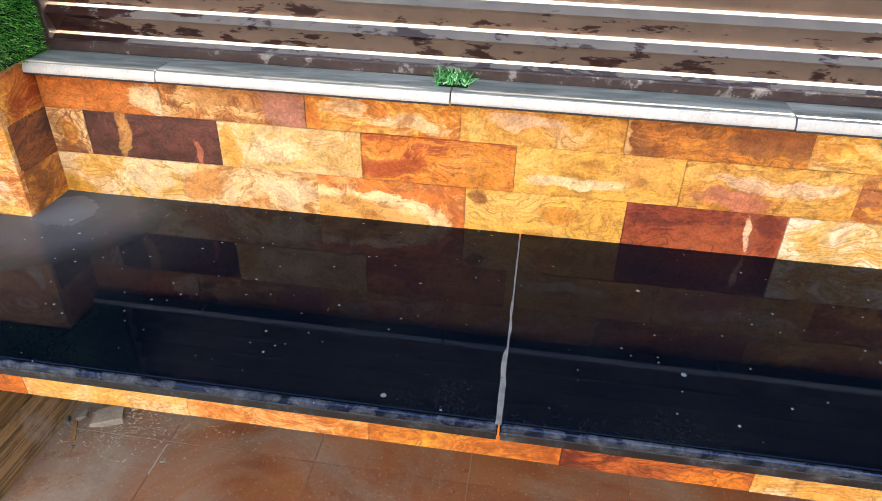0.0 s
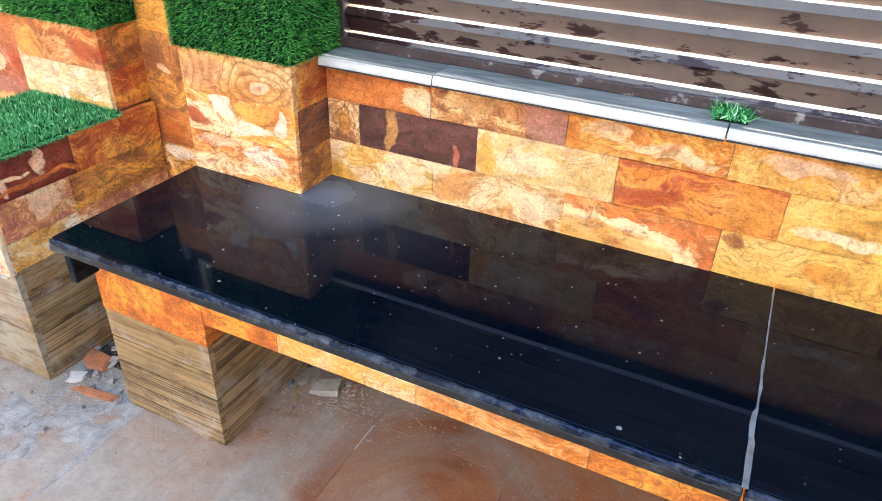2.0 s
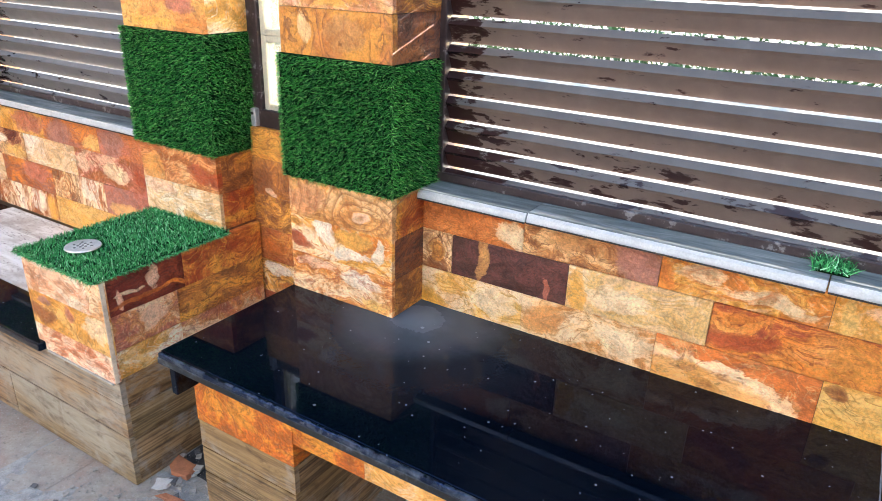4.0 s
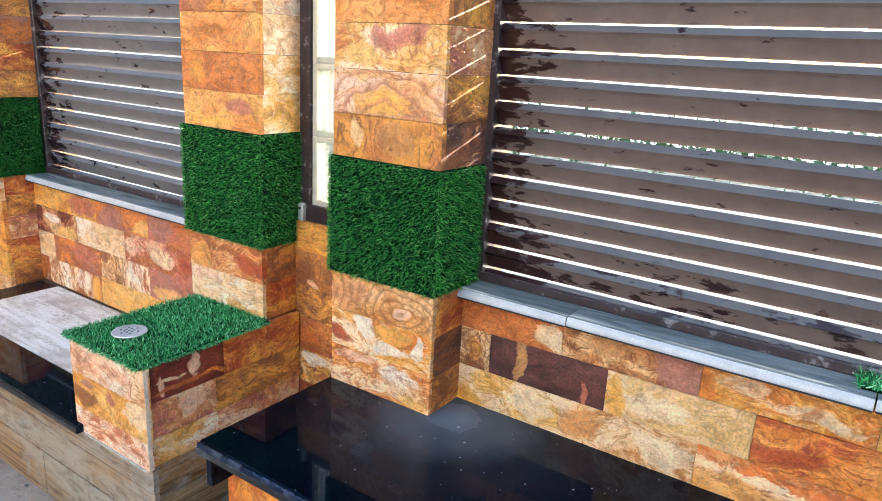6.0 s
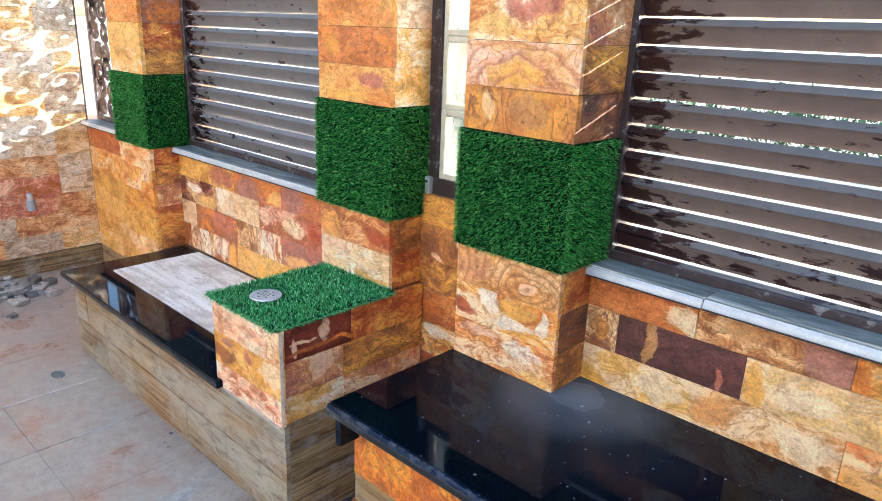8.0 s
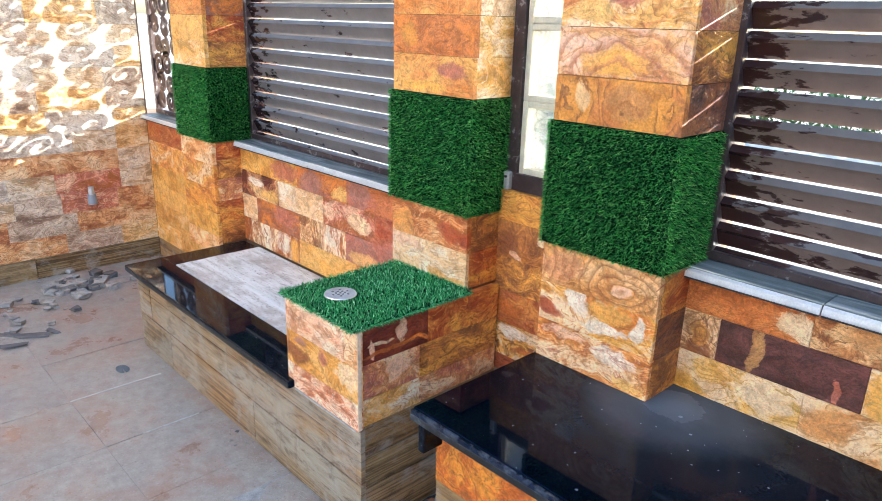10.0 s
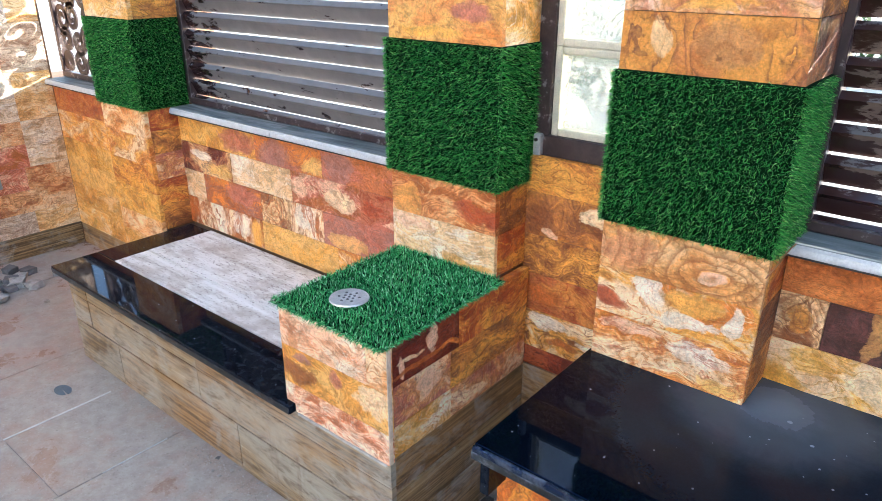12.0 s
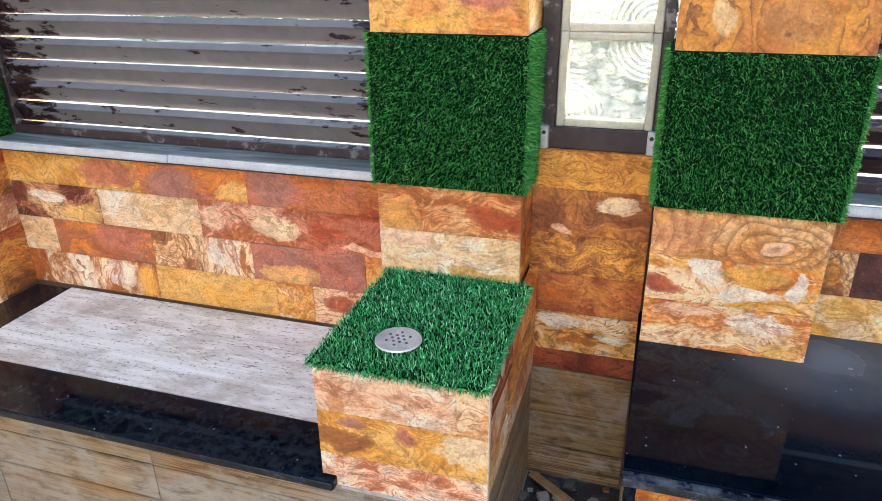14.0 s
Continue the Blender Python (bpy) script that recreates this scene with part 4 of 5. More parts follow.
def blades(name, patches, parent, density=140000, length=(0.007, 0.0125), width=0.0006, spread=0.48, droop=0.05, mat=None):
    """Turf blades on patches (corner, side, side); each is a narrow bent leaf."""
    rng = np.random.default_rng(len(patches) * 7 + int(density) % 97 + int(abs(patches[0][0][0]) * 100))
    vs, fs, base = [], [], 0
    for corner, u, v in patches:
        corner, u, v = (np.array(a, float) for a in (corner, u, v))
        n = np.cross(u, v)
        area = np.linalg.norm(n)
        n /= area
        k = int(area * density)
        p = corner + rng.random((k, 1)) * u + rng.random((k, 1)) * v
        d = n * rng.uniform(0.55, 1.0, (k, 1)) + rng.normal(0, spread * 0.5, (k, 3))
        d[:, 2] -= droop * (1 - abs(n[2]))
        d /= np.linalg.norm(d, axis=1)[:, None]
        ln = rng.uniform(*length, (k, 1))
        side = np.cross(d, rng.normal(0, 1, (k, 3)))
        side /= np.linalg.norm(side, axis=1)[:, None]
        side *= width * rng.uniform(0.6, 1.2, (k, 1))
        bend = rng.normal(0, 0.18, (k, 3))
        bend[:, 2] -= 0.25
        mid = p + d * ln * 0.55
        tip = p + d * ln + bend * ln * 0.5
        quad = np.stack([p - side, p + side, mid + side * 0.8, mid - side * 0.8, tip], 1).reshape(-1, 3)
        vs.append(quad)
        ids = base + np.arange(k) * 5
        fs += [(a, a + 1, a + 2, a + 3) for a in ids.tolist()] + [(a + 3, a + 2, a + 4) for a in ids.tolist()]
        base += k * 5
    ob = part(name, (np.concatenate(vs).tolist(), fs), mat or TURF, parent)
    ob["kind"] = "stuff"
    return ob


# ---- setting: ground, floor, walls ----
FACE = 1.21      # stone face of the parapet
PIER = 1.09      # stone face of the pillars
TOP = 2.3

ground = bmesh.new()
bmesh.ops.create_grid(ground, x_segments=1, y_segments=1, size=400, matrix=pose(0, 0, -0.03))
structure("ground", ground, GROUND, "pale dusty ground round the veranda", "ground")

floor = structure("floor", box(-4.1, 2.6, -3.4, 1.3, -0.028, -0.003), CEMENT, "dusty terracotta tiled veranda floor", "floor")

north = bmesh.new()
box(-4.25, 2.6, FACE + 0.011, FACE + 0.19, -0.01, 0.742, bm=north)
box(-1.62, -1.38, FACE + 0.011, FACE + 0.19, 0.742, 0.822, bm=north)
box(-4.25, 2.6, FACE + 0.011, FACE + 0.19, TOP, 2.6, bm=north)
box(1.85, 2.6, FACE + 0.011, FACE + 0.19, 0.742, TOP, bm=north)
wall_north = structure("wall_north", north, DARK_GROUT, "parapet wall clad in multicoloured riven stone", "wall")

west = box(-4.25, -4.031, -3.4, FACE + 0.011, -0.01, 2.6)
wall_west = structure("wall_west", west, DARK_GROUT, "side wall clad in pale multicoloured stone", "wall")

# both walls are added out of view, to close the space and bounce light
structure("wall_south", box(-4.25, 2.6, -3.6, -3.4, -0.01, 3.2), BOUNCE_WALL, "unseen plain pale wall added behind the camera to bounce light", "wall")
structure("wall_east", box(2.6, 2.75, -3.6, FACE + 0.19, -0.01, 2.6), BOUNCE_WALL, "unseen plain pale end wall added to bounce light", "wall")

# right parapet courses
row_front(wall_north, FACE, 0.668, 0.749, -1.08, [(-0.828, "a1"), (-0.541, "a2"), (-0.248, "a3"), (0.047, "a4"), (0.36, "a5"), (0.65, "y"), (0.94, "o"), (1.23, "c"), (1.52, "y"), (1.81, "r")])
row_front(wall_north, FACE, 0.573, 0.668, -1.08, [(-1.0, "a6"), (-0.721, "a7"), (-0.436, "a8"), (-0.143, "a9"), (0.16, "a10"), (0.461, "a11"), (0.755, "g"), (1.05, "c"), (1.34, "o"), (1.63, "y"), (1.81, "p")])
row_front(wall_north, FACE, 0.47, 0.573, -1.08, [(-0.819, "a12"), (-0.528, "a13"), (-0.233, "B"), (0.071, "a15"), (0.36, "a16"), (0.65, "h8"), (0.94, "y"), (1.23, "p"), (1.52, "g"), (1.81, "c")])
# parapet behind the ledge
row_front(wall_north, FACE, 0.635, 0.728, -3.05, [(-2.62, "g1"), (-2.311, "g2"), (-2.02, "g3"), (-1.92, "e4")])
row_front(wall_north, FACE, 0.535, 0.635, -3.05, [(-2.759, "g4"), (-2.456, "g5"), (-2.157, "g6"), (-1.92, "g7")])
row_front(wall_north, FACE, 0.435, 0.535, -3.05, [(-2.93, "g5"), (-2.615, "g8"), (-2.47, "a6"), (-2.318, "g9"), (-2.013, "g10"), (-1.92, "c3")])
row_front(wall_north, FACE, 0.335, 0.435, -3.05, [(-2.62, "g11"), (-2.261, "g12"), (-2.157, "a3"), (-1.92, "g13")])
# parapet left of the end pillar
for k, (z0, z1) in enumerate([(0.1, 0.2), (0.2, 0.3), (0.3, 0.4), (0.4, 0.5), (0.5, 0.62), (0.62, 0.728)]):
    cut = -3.72 + 0.12 * (k % 3)
    row_front(wall_north, FACE, z0, z1, -4.02, [(cut, ("k2", "a4", "g12", "a15", "a3", "e4")[k]), (-3.34, ("a4", "k2", "g5", "g12", "a8", "a1")[k])])
# recess between the pillars
for z0, z1, spec in [(0.745, 0.825, [(-1.38, "e1")]), (0.645, 0.745, [(-1.38, "e2")]), (0.552, 0.645, [(-1.38, "e3")]), (0.459, 0.552, [(-1.38, "e4")]), (0.362, 0.459, [(-1.38, "e5")]), (0.312, 0.362, [(-1.38, "a16")])]:
    row_front(wall_north, FACE - 0.004, z0, z1, -1.622, spec)
for z0, z1 in [(0.0, 0.09), (0.09, 0.187), (0.187, 0.31)]:
    tile(wall_north, (-1.622, FACE - 0.004, z0), X, Z, 0.242, z1 - z0, WOOD, "wood_tile", 0.0004)
tile(wall_north, (-4.02, FACE, 0.0), X, Z, 0.67, 0.1, WOOD, "wood_tile", 0.0004)
# west wall courses
for k in range(22):
    z0 = 0.102 + 0.0975 * k
    y1, first = FACE, True
    spec = []
    while y1 > -0.6:
        step = random.choice((0.2, 0.26, 0.3, 0.3))
        y1 -= step * (0.6 if first else 1.0)
        first = False
        spec.append(y1)
    y_at = FACE
    for yy in spec:
        tile(wall_west, (-4.02, yy, z0), Y, Z, y_at - yy, 0.0975, STONES[random.choice(("w1", "w2", "w1", "w3", "w2", "w5") if k > 4 else ("w4", "w3", "w1", "w5", "w4", "w2", "g6"))], nu=4, nv=2)
        y_at = yy
y_at = FACE
for yy in (0.62, 0.0, -0.62, -1.24):
    tile(wall_west, (-4.018, yy, 0.0), Y, Z, y_at - yy, 0.101, WOOD, "wood_tile", 0.0004)
    y_at = yy

# ---- pillars ----


def turf_panel(p, x0, x1, z0, z1):
    g = 0.005
    bm = box(x0 - g, x1 + g, PIER - g, FACE + 0.05, z0, z1, 0.003)
    t = part("turf_panel", bm, BACKING, p, "dark green artificial turf wrapped round the pillar")
    h = z1 - z0
    d = FACE + 0.05 - PIER
    blades("turf", [
        ((x0 - g, PIER - g, z0), (x1 - x0 + 2 * g, 0, 0), (0, 0, h)),
        ((x1 + g, PIER - g, z0), (0, d, 0), (0, 0, h)),
        ((x0 - g, FACE + 0.05, z0), (0, -d, 0), (0, 0, h))] + [
        ((x1 + g - 0.004, PIER - g, z0), (0.004, 0.004, 0), (0, 0, h)),
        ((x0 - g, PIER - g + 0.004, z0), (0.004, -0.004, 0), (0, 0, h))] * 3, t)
    return t



def pillar(x0, x1, low, high, side_low, side_high, z, turf_low):
    core = box(x0 + 0.011, x1 - 0.011, PIER + 0.011, FACE + 0.19, 0.0, 2.6)
    p = tagged(part("pillar", core, DARK_GROUT), "square pillar clad in riven golden stone", "pillar", "parapet pillars", "structure")
    for z0, z1, key in low:
        tile(p, (x0, PIER, z0), X, Z, x1 - x0, z1 - z0, STONES[key])
    for z0, z1, key in side_low:
        row_right(p, x1, z0, z1, PIER + 0.012, [(FACE + 0.02, key)])
        row_left(p, x0, z0, z1, FACE + 0.02, [(PIER + 0.012, "g")])
    turf_panel(p, x0, x1, turf_low, z)
    k = 0
    while z < TOP:
        tile(p, (x0, PIER, z), X, Z, x1 - x0, 0.0955, STONES[high[k % len(high)]])
        row_right(p, x1, z, z + 0.0955, PIER + 0.012, [(FACE + 0.08, side_high[k % len(side_high)])])
        row_left(p, x0, z, z + 0.0955, FACE + 0.08, [(PIER + 0.012, "c")])
        z += 0.0955
        k += 1
    return p


pillar(-1.377, -1.08, [(0.483, 0.58, "b2"), (0.58, 0.672, "b1"), (0.672, 0.768, "b7")], ["b3", "b8", "b4", "c3", "r", "c4", "y", "o"], [(0.483, 0.573, "b6"), (0.573, 0.668, "b5"), (0.668, 0.768, "h6")], ["b5", "b6", "h7", "b6", "h8", "h6", "h7", "h8"], 1.04, 0.766)
pillar(-1.92, -1.622, [(0.57, 0.667, "c1"), (0.667, 0.765, "c2")], ["c3", "c4", "c3", "g", "c", "c4", "y", "g"], [(0.312, 0.459, "h6"), (0.459, 0.57, "b5"), (0.57, 0.667, "h6"), (0.667, 0.765, "b6")], ["h8", "h8", "g5", "w", "h8", "h8", "w", "w"], 1.057, 0.765)
pillar(-3.335, -3.045, [(0.1, 0.19, "e5"), (0.19, 0.28, "a4"), (0.28, 0.36, "k3"), (0.36, 0.46, "a15"), (0.46, 0.56, "e1"), (0.56, 0.66, "a3"), (0.66, 0.758, "k3")], ["k2", "g12", "c3", "k3", "a4", "k2", "c", "a4"], [(0.33, 0.42, "b6"), (0.42, 0.51, "h6"), (0.51, 0.6, "h7"), (0.6, 0.68, "b6"), (0.68, 0.758, "h6")], ["b6", "h6", "g8", "b6", "h6", "b6", "h7", "b6"], 1.038, 0.752)

# ---- sills ----


def sill(x0, x1, z, label):
    s = structure("window_sill", box(x0, x1, 1.188, 1.33, z - 0.02, z, 0.001), MARBLE, label, "window sill")
    prof = [(1.1885, -0.0198), (1.1822, -0.0198), (1.1815, -0.0188), (1.1818, -0.0145), (1.1838, -0.0068), (1.1885, -0.0012)]
    k = len(prof)
    verts = [(x, y, z + h) for x in (x0 + 0.0005, x1 - 0.0005) for y, h in prof]
    faces = [(i, (i + 1) % k, k + (i + 1) % k, k + i) for i in range(k)] + [tuple(range(k - 1, -1, -1)), tuple(range(k, 2 * k))]
    part("front_edge", (verts, faces), EDGE, s, "polished front edge, whitened for the light it catches")
    # added dark strip: paints the shade on the sill's underside
    part("mortar_bed", box(x0 + 0.001, x1 - 0.001, 1.18, 1.222, z - 0.0225, z - 0.0199), SILL_SHADE, s, "dark strip added for the shade under the sill")
    return s


sill(-1.079, -0.814, 0.767, "grey veined white marble window sill")
sill(-0.812, -0.266, 0.768, "grey veined white marble window sill")
sill(-0.264, 0.31, 0.769, "grey veined white marble window sill")
sill(0.312, 1.85, 0.768, "grey veined white marble window sill")
sill(-3.044, -2.5, 0.752, "grey veined white marble window sill")
sill(-2.498, -1.921, 0.753, "grey veined white marble window sill")
sill(-4.02, -3.336, 0.75, "grey veined white marble window sill")

# ---- louvred windows ----
PITCH = 0.0547


def louvred_window(name, x0, x1, z0, first, label, face, lip, drop=0.0):
    w = structure(name, box(x0, x1, 1.262, 1.31, z0, z0 + 0.02, 0.002), FRAME, label, "louvred window")
    for a in (x0, x1 - 0.022):
        part("jamb", box(a, a + 0.022, 1.262, 1.315, z0 + 0.02, TOP, 0.002), FRAME, w)
    a, c = x0 + 0.02, x1 - 0.02
    prof = [(1.281, 0.0), (1.268, -0.013), (1.2735, -0.02), (1.288 + drop * 0.4, -0.0507 - drop), (1.2893 + drop * 0.4, -0.0499 - drop), (1.2755, -0.0195), (1.2705, -0.0135), (1.2824, -0.0005)]
    verts = [(x, y, z) for x in (a, c) for y, z in prof]
    k = len(prof)
    faces = [(i, (i + 1) % k, k + (i + 1) % k, k + i) for i in range(k)] + [tuple(range(k - 1, -1, -1)), tuple(range(k, 2 * k))]
    me = bpy.data.meshes.new("slat")
    me.from_pydata(verts, [], faces)
    me.materials.append(face)
    me.materials.append(lip)
    me.polygons[0].material_index = 1
    z = first
    while z < TOP:
        ob = new("slat", me)
        ob.parent = w
        ob.location.z = z
        ob.rotation_euler = (0, radians(random.uniform(-0.06, 0.06)), 0)
        z += PITCH
    return w


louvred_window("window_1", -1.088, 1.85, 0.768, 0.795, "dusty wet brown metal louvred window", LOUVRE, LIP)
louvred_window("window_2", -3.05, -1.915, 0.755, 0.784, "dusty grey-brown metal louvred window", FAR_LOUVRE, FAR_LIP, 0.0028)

# ---- bench ----
bench = thing("bench", (-0.4, 0.95, 0.0), "polished black granite bench on a tiled pier", "bench")
part("seat_slab", box(-1.383, -0.1225, 0.709, FACE + 0.005, 0.458, 0.483, 0.001), BENCH_GRANITE, bench)
part("slab_edge", box(-1.383, -0.1225, 0.699, 0.7088, 0.4578, 0.4828, 0.006, 2), EDGE_GRANITE, bench)
part("seat_slab", box(-0.1195, 1.85, 0.709, FACE + 0.005, 0.458, 0.483, 0.001), BENCH_GRANITE, bench)
part("slab_edge", box(-0.1195, 1.85, 0.699, 0.7088, 0.4578, 0.4828, 0.006, 2), EDGE_GRANITE, bench)
smear = bmesh.new()
k = 40
left, right = [], []
for i in range(k + 1):
    y = 0.702 + (1.195 - 0.702) * i / k
    wl = 0.001 + 0.004 * abs(noise.noise((y * 14, 0, 1))) + (0.004 if y < 0.86 else 0)
    wr = 0.0008 + 0.004 * abs(noise.noise((y * 17, 5, 1))) + (0.002 if y < 0.8 else 0)
    left.append(smear.verts.new((-0.121 - wl, y, 0.4836)))
    right.append(smear.verts.new((-0.121 + wr, y, 0.4836)))
for i in range(k):
    smear.faces.new((left[i], right[i], right[i + 1], left[i + 1]))
part("joint_filler", smear, SMEAR, bench, "smeared pale grout joint")
part("chipped_edge", box(-1.382, -0.1235, 0.6977, 0.6995, 0.4582, 0.4725, 0.0006), CHIPPED, bench, "smeared granite edge")
part("chipped_edge", box(-0.1185, 1.849, 0.6977, 0.6995, 0.4582, 0.4725, 0.0006), CHIPPED, bench, "smeared granite edge")
part("seat_end_strip", box(-1.378, -1.36, 0.718, 1.19, 0.376, 0.457, 0.002), LEDGE_GRANITE, bench)
apron_core = part("apron", box(-1.36, 1.85, 0.782, 0.82, 0.338, 0.457), CEMENT, bench)
for x0, x1, key in [(-1.098, -0.912, "k1"), (-0.912, -0.625, "k2"), (-0.625, -0.325, "k3"), (-0.325, -0.025, "k5"), (-0.025, 0.255, "k4"), (0.255, 0.55, "k2"), (0.55, 0.85, "y"), (0.85, 1.15, "o"), (1.15, 1.45, "g")]:
    tile(apron_core, (x0, 0.774, 0.336), X, Z, x1 - x0, 0.12, STONES[key])
pier = part("pier", box(-1.366, -1.102, 0.782, 1.2, 0.0, 0.457), DARK_GROUT, bench)
tile(pier, (-1.378, 0.77, 0.279), X, Z, 0.288, 0.178, STONES["k1"])
tile(pier, (-1.09, 0.782, 0.279), Y, Z, 0.42, 0.178, STONES["k1"])
for z0, z1 in [(0.0, 0.135), (0.135, 0.205), (0.205, 0.279)]:
    tile(pier, (-1.378, 0.772, z0), X, Z, 0.288, z1 - z0, WOOD, "wood_tile", 0.0003)
    tile(pier, (-1.09, 0.784, z0), Y, Z, 0.42, z1 - z0, WOOD, "wood_tile", 0.0003)
    tile(pier, (-1.378, 1.2, z0), (0, -1, 0), Z, 0.42, z1 - z0, WOOD, "wood_tile", 0.0003)

# ---- ledge with planter block ----
LF = 0.738
ledge = thing("ledge", (-2.4, 0.95, 0.0), "low seat ledge with wood-look tiles and a black granite border", "ledge")
body = part("body", box(-3.0, -1.615, LF + 0.011, FACE + 0.005, 0.0, 0.308), DARK_GROUT, ledge)
for z0, z1, cuts in [(0.0, 0.142, [-2.74, -2.14, -1.604]), (0.142, 0.236, [-2.9, -2.3, -1.604]), (0.236, 0.311, [-2.9, -2.3, -1.604])]:
    x0 = -3.012
    for x1 in cuts:
        tile(body, (x0, LF, z0), X, Z, x1 - x0, z1 - z0, SMEARED_WOOD, "wood_tile", 0.0003)
        x0 = x1
for z0, z1 in [(0.0, 0.13), (0.13, 0.22), (0.22, 0.311)]:
    tile(body, (-1.604, LF + 0.012, z0), Y, Z, FACE - LF - 0.016, z1 - z0, WOOD, "wood_tile", 0.0003)
    tile(body, (-3.012, FACE, z0), (0, -1, 0), Z, FACE - LF - 0.012, z1 - z0, WOOD, "wood_tile", 0.0003)
part("border_slab", box(-3.03, -1.872, 0.705, 0.85, 0.311, 0.332, 0.003, 2), LEDGE_GRANITE, ledge)
part("chipped_edge", box(-3.028, -1.874, 0.7035, 0.706, 0.3112, 0.3265, 0.0008), CHIPPED, ledge, "chipped dusty granite edge")
part("border_slab", box(-3.03, -2.915, 0.8515, 1.195, 0.311, 0.332, 0.003, 2), LEDGE_GRANITE, ledge)
for y0, y1, dz in [(0.852, 0.965, 0.0), (0.966, 1.075, 0.0008), (1.076, 1.2, 0.0)]:
    part("plank_tile", box(-2.913, -1.895, y0, y1, 0.312, 0.333 + dz, 0.001), WHITE, ledge)

planter = thing("planter_block", (-1.75, 0.9, 0.311), "stone-clad block with artificial turf on its top", "planter")
pb = part("block", box(-1.888, -1.613, 0.733, PIER + 0.005, 0.312, 0.562), DARK_GROUT, planter)
for z0, z1, cuts in [(0.311, 0.382, [(-1.594, "h4")]), (0.382, 0.473, [(-1.594, "h3")]), (0.473, 0.567, [(-1.648, "h1"), (-1.594, "h2")])]:
    row_front(pb, 0.722, z0, z1, -1.9, cuts)
for z0, z1, cuts in [(0.311, 0.382, [(0.92, "h8"), (1.2, "h7")]), (0.382, 0.473, [(0.92, "h7"), (1.2, "b6")]), (0.473, 0.567, [(0.945, "h5"), (1.2, "h6")])]:
    row_right(pb, -1.601, z0, z1, 0.734, cuts)
for z0, z1 in [(0.332, 0.473), (0.473, 0.567)]:
    row_left(pb, -1.9, z0, z1, PIER, [(0.734, "c")])
part("grout_strip", box(-1.862, -1.6, 0.7185, 0.726, 0.308, 0.3125), GROUT, planter, "white grout strip")
part("corner_edge", box(-1.5945, -1.5925, 0.7225, 0.7335, 0.312, 0.566, 0.0006), CUT, planter, "pale cut stone edge")
mat_top = thing("turf_mat", (-1.75, 0.9, 0.567), "square of artificial turf on the stone block, coloured brighter for the sky light", "artificial turf")
part("backing", box(-1.905, -1.598, 0.716, PIER + 0.002, 0.567, 0.573, 0.002), BACKING, mat_top)
blades("turf", [((-1.908, 0.712, 0.573), (0.312, 0, 0), (0, 0.38, 0))] + [((-1.908, 0.715, 0.568), (0.312, 0, 0), (0, 0, 0.005)), ((-1.599, 0.712, 0.568), (0, 0.38, 0), (0, 0, 0.005))] * 4, mat_top, 115000, (0.007, 0.0145), 0.0008, 0.6, 0.0, TURF_SKYLIT)

# ---- round steel cap on the turf ----
cap = thing("drain_cap", (-1.775, 0.806, 0.58), "round brushed steel cap with small holes on turf", "drain cap")
bm = bmesh.new()
bmesh.ops.create_cone(bm, cap_ends=True, segments=40, radius1=0.041, radius2=0.0395, depth=0.003, matrix=pose(-1.775, 0.806, 0.5845))
part("disc", bm, STEEL, cap)
for i in range(13):
    a = 2 * math.pi * i / 6 if i < 6 else 2 * math.pi * (i + 0.5) / 6
    r = 0.0 if i == 12 else 0.011 if i < 6 else 0.021
    bm = bmesh.new()
    bmesh.ops.create_cone(bm, cap_ends=True, segments=10, radius1=0.003, radius2=0.0026, depth=0.0012, matrix=pose(-1.775 + r * math.cos(a), 0.806 + r * math.sin(a), 0.5864))
    part("hole", bm, CHIP_DARK, cap)

# ---- glass block window ----
gw = structure("window_3", box(-1.62, -1.38, 1.222, 1.29, 0.824, 0.868, 0.002), FRAME, "narrow window of rippled glass blocks in a brown frame", "window")
part("jamb", box(-1.62, -1.585, 1.222, 1.29, 0.868, TOP, 0.002), FRAME, gw)
part("jamb", box(-1.398, -1.378, 1.222, 1.29, 0.868, TOP, 0.002), FRAME, gw)


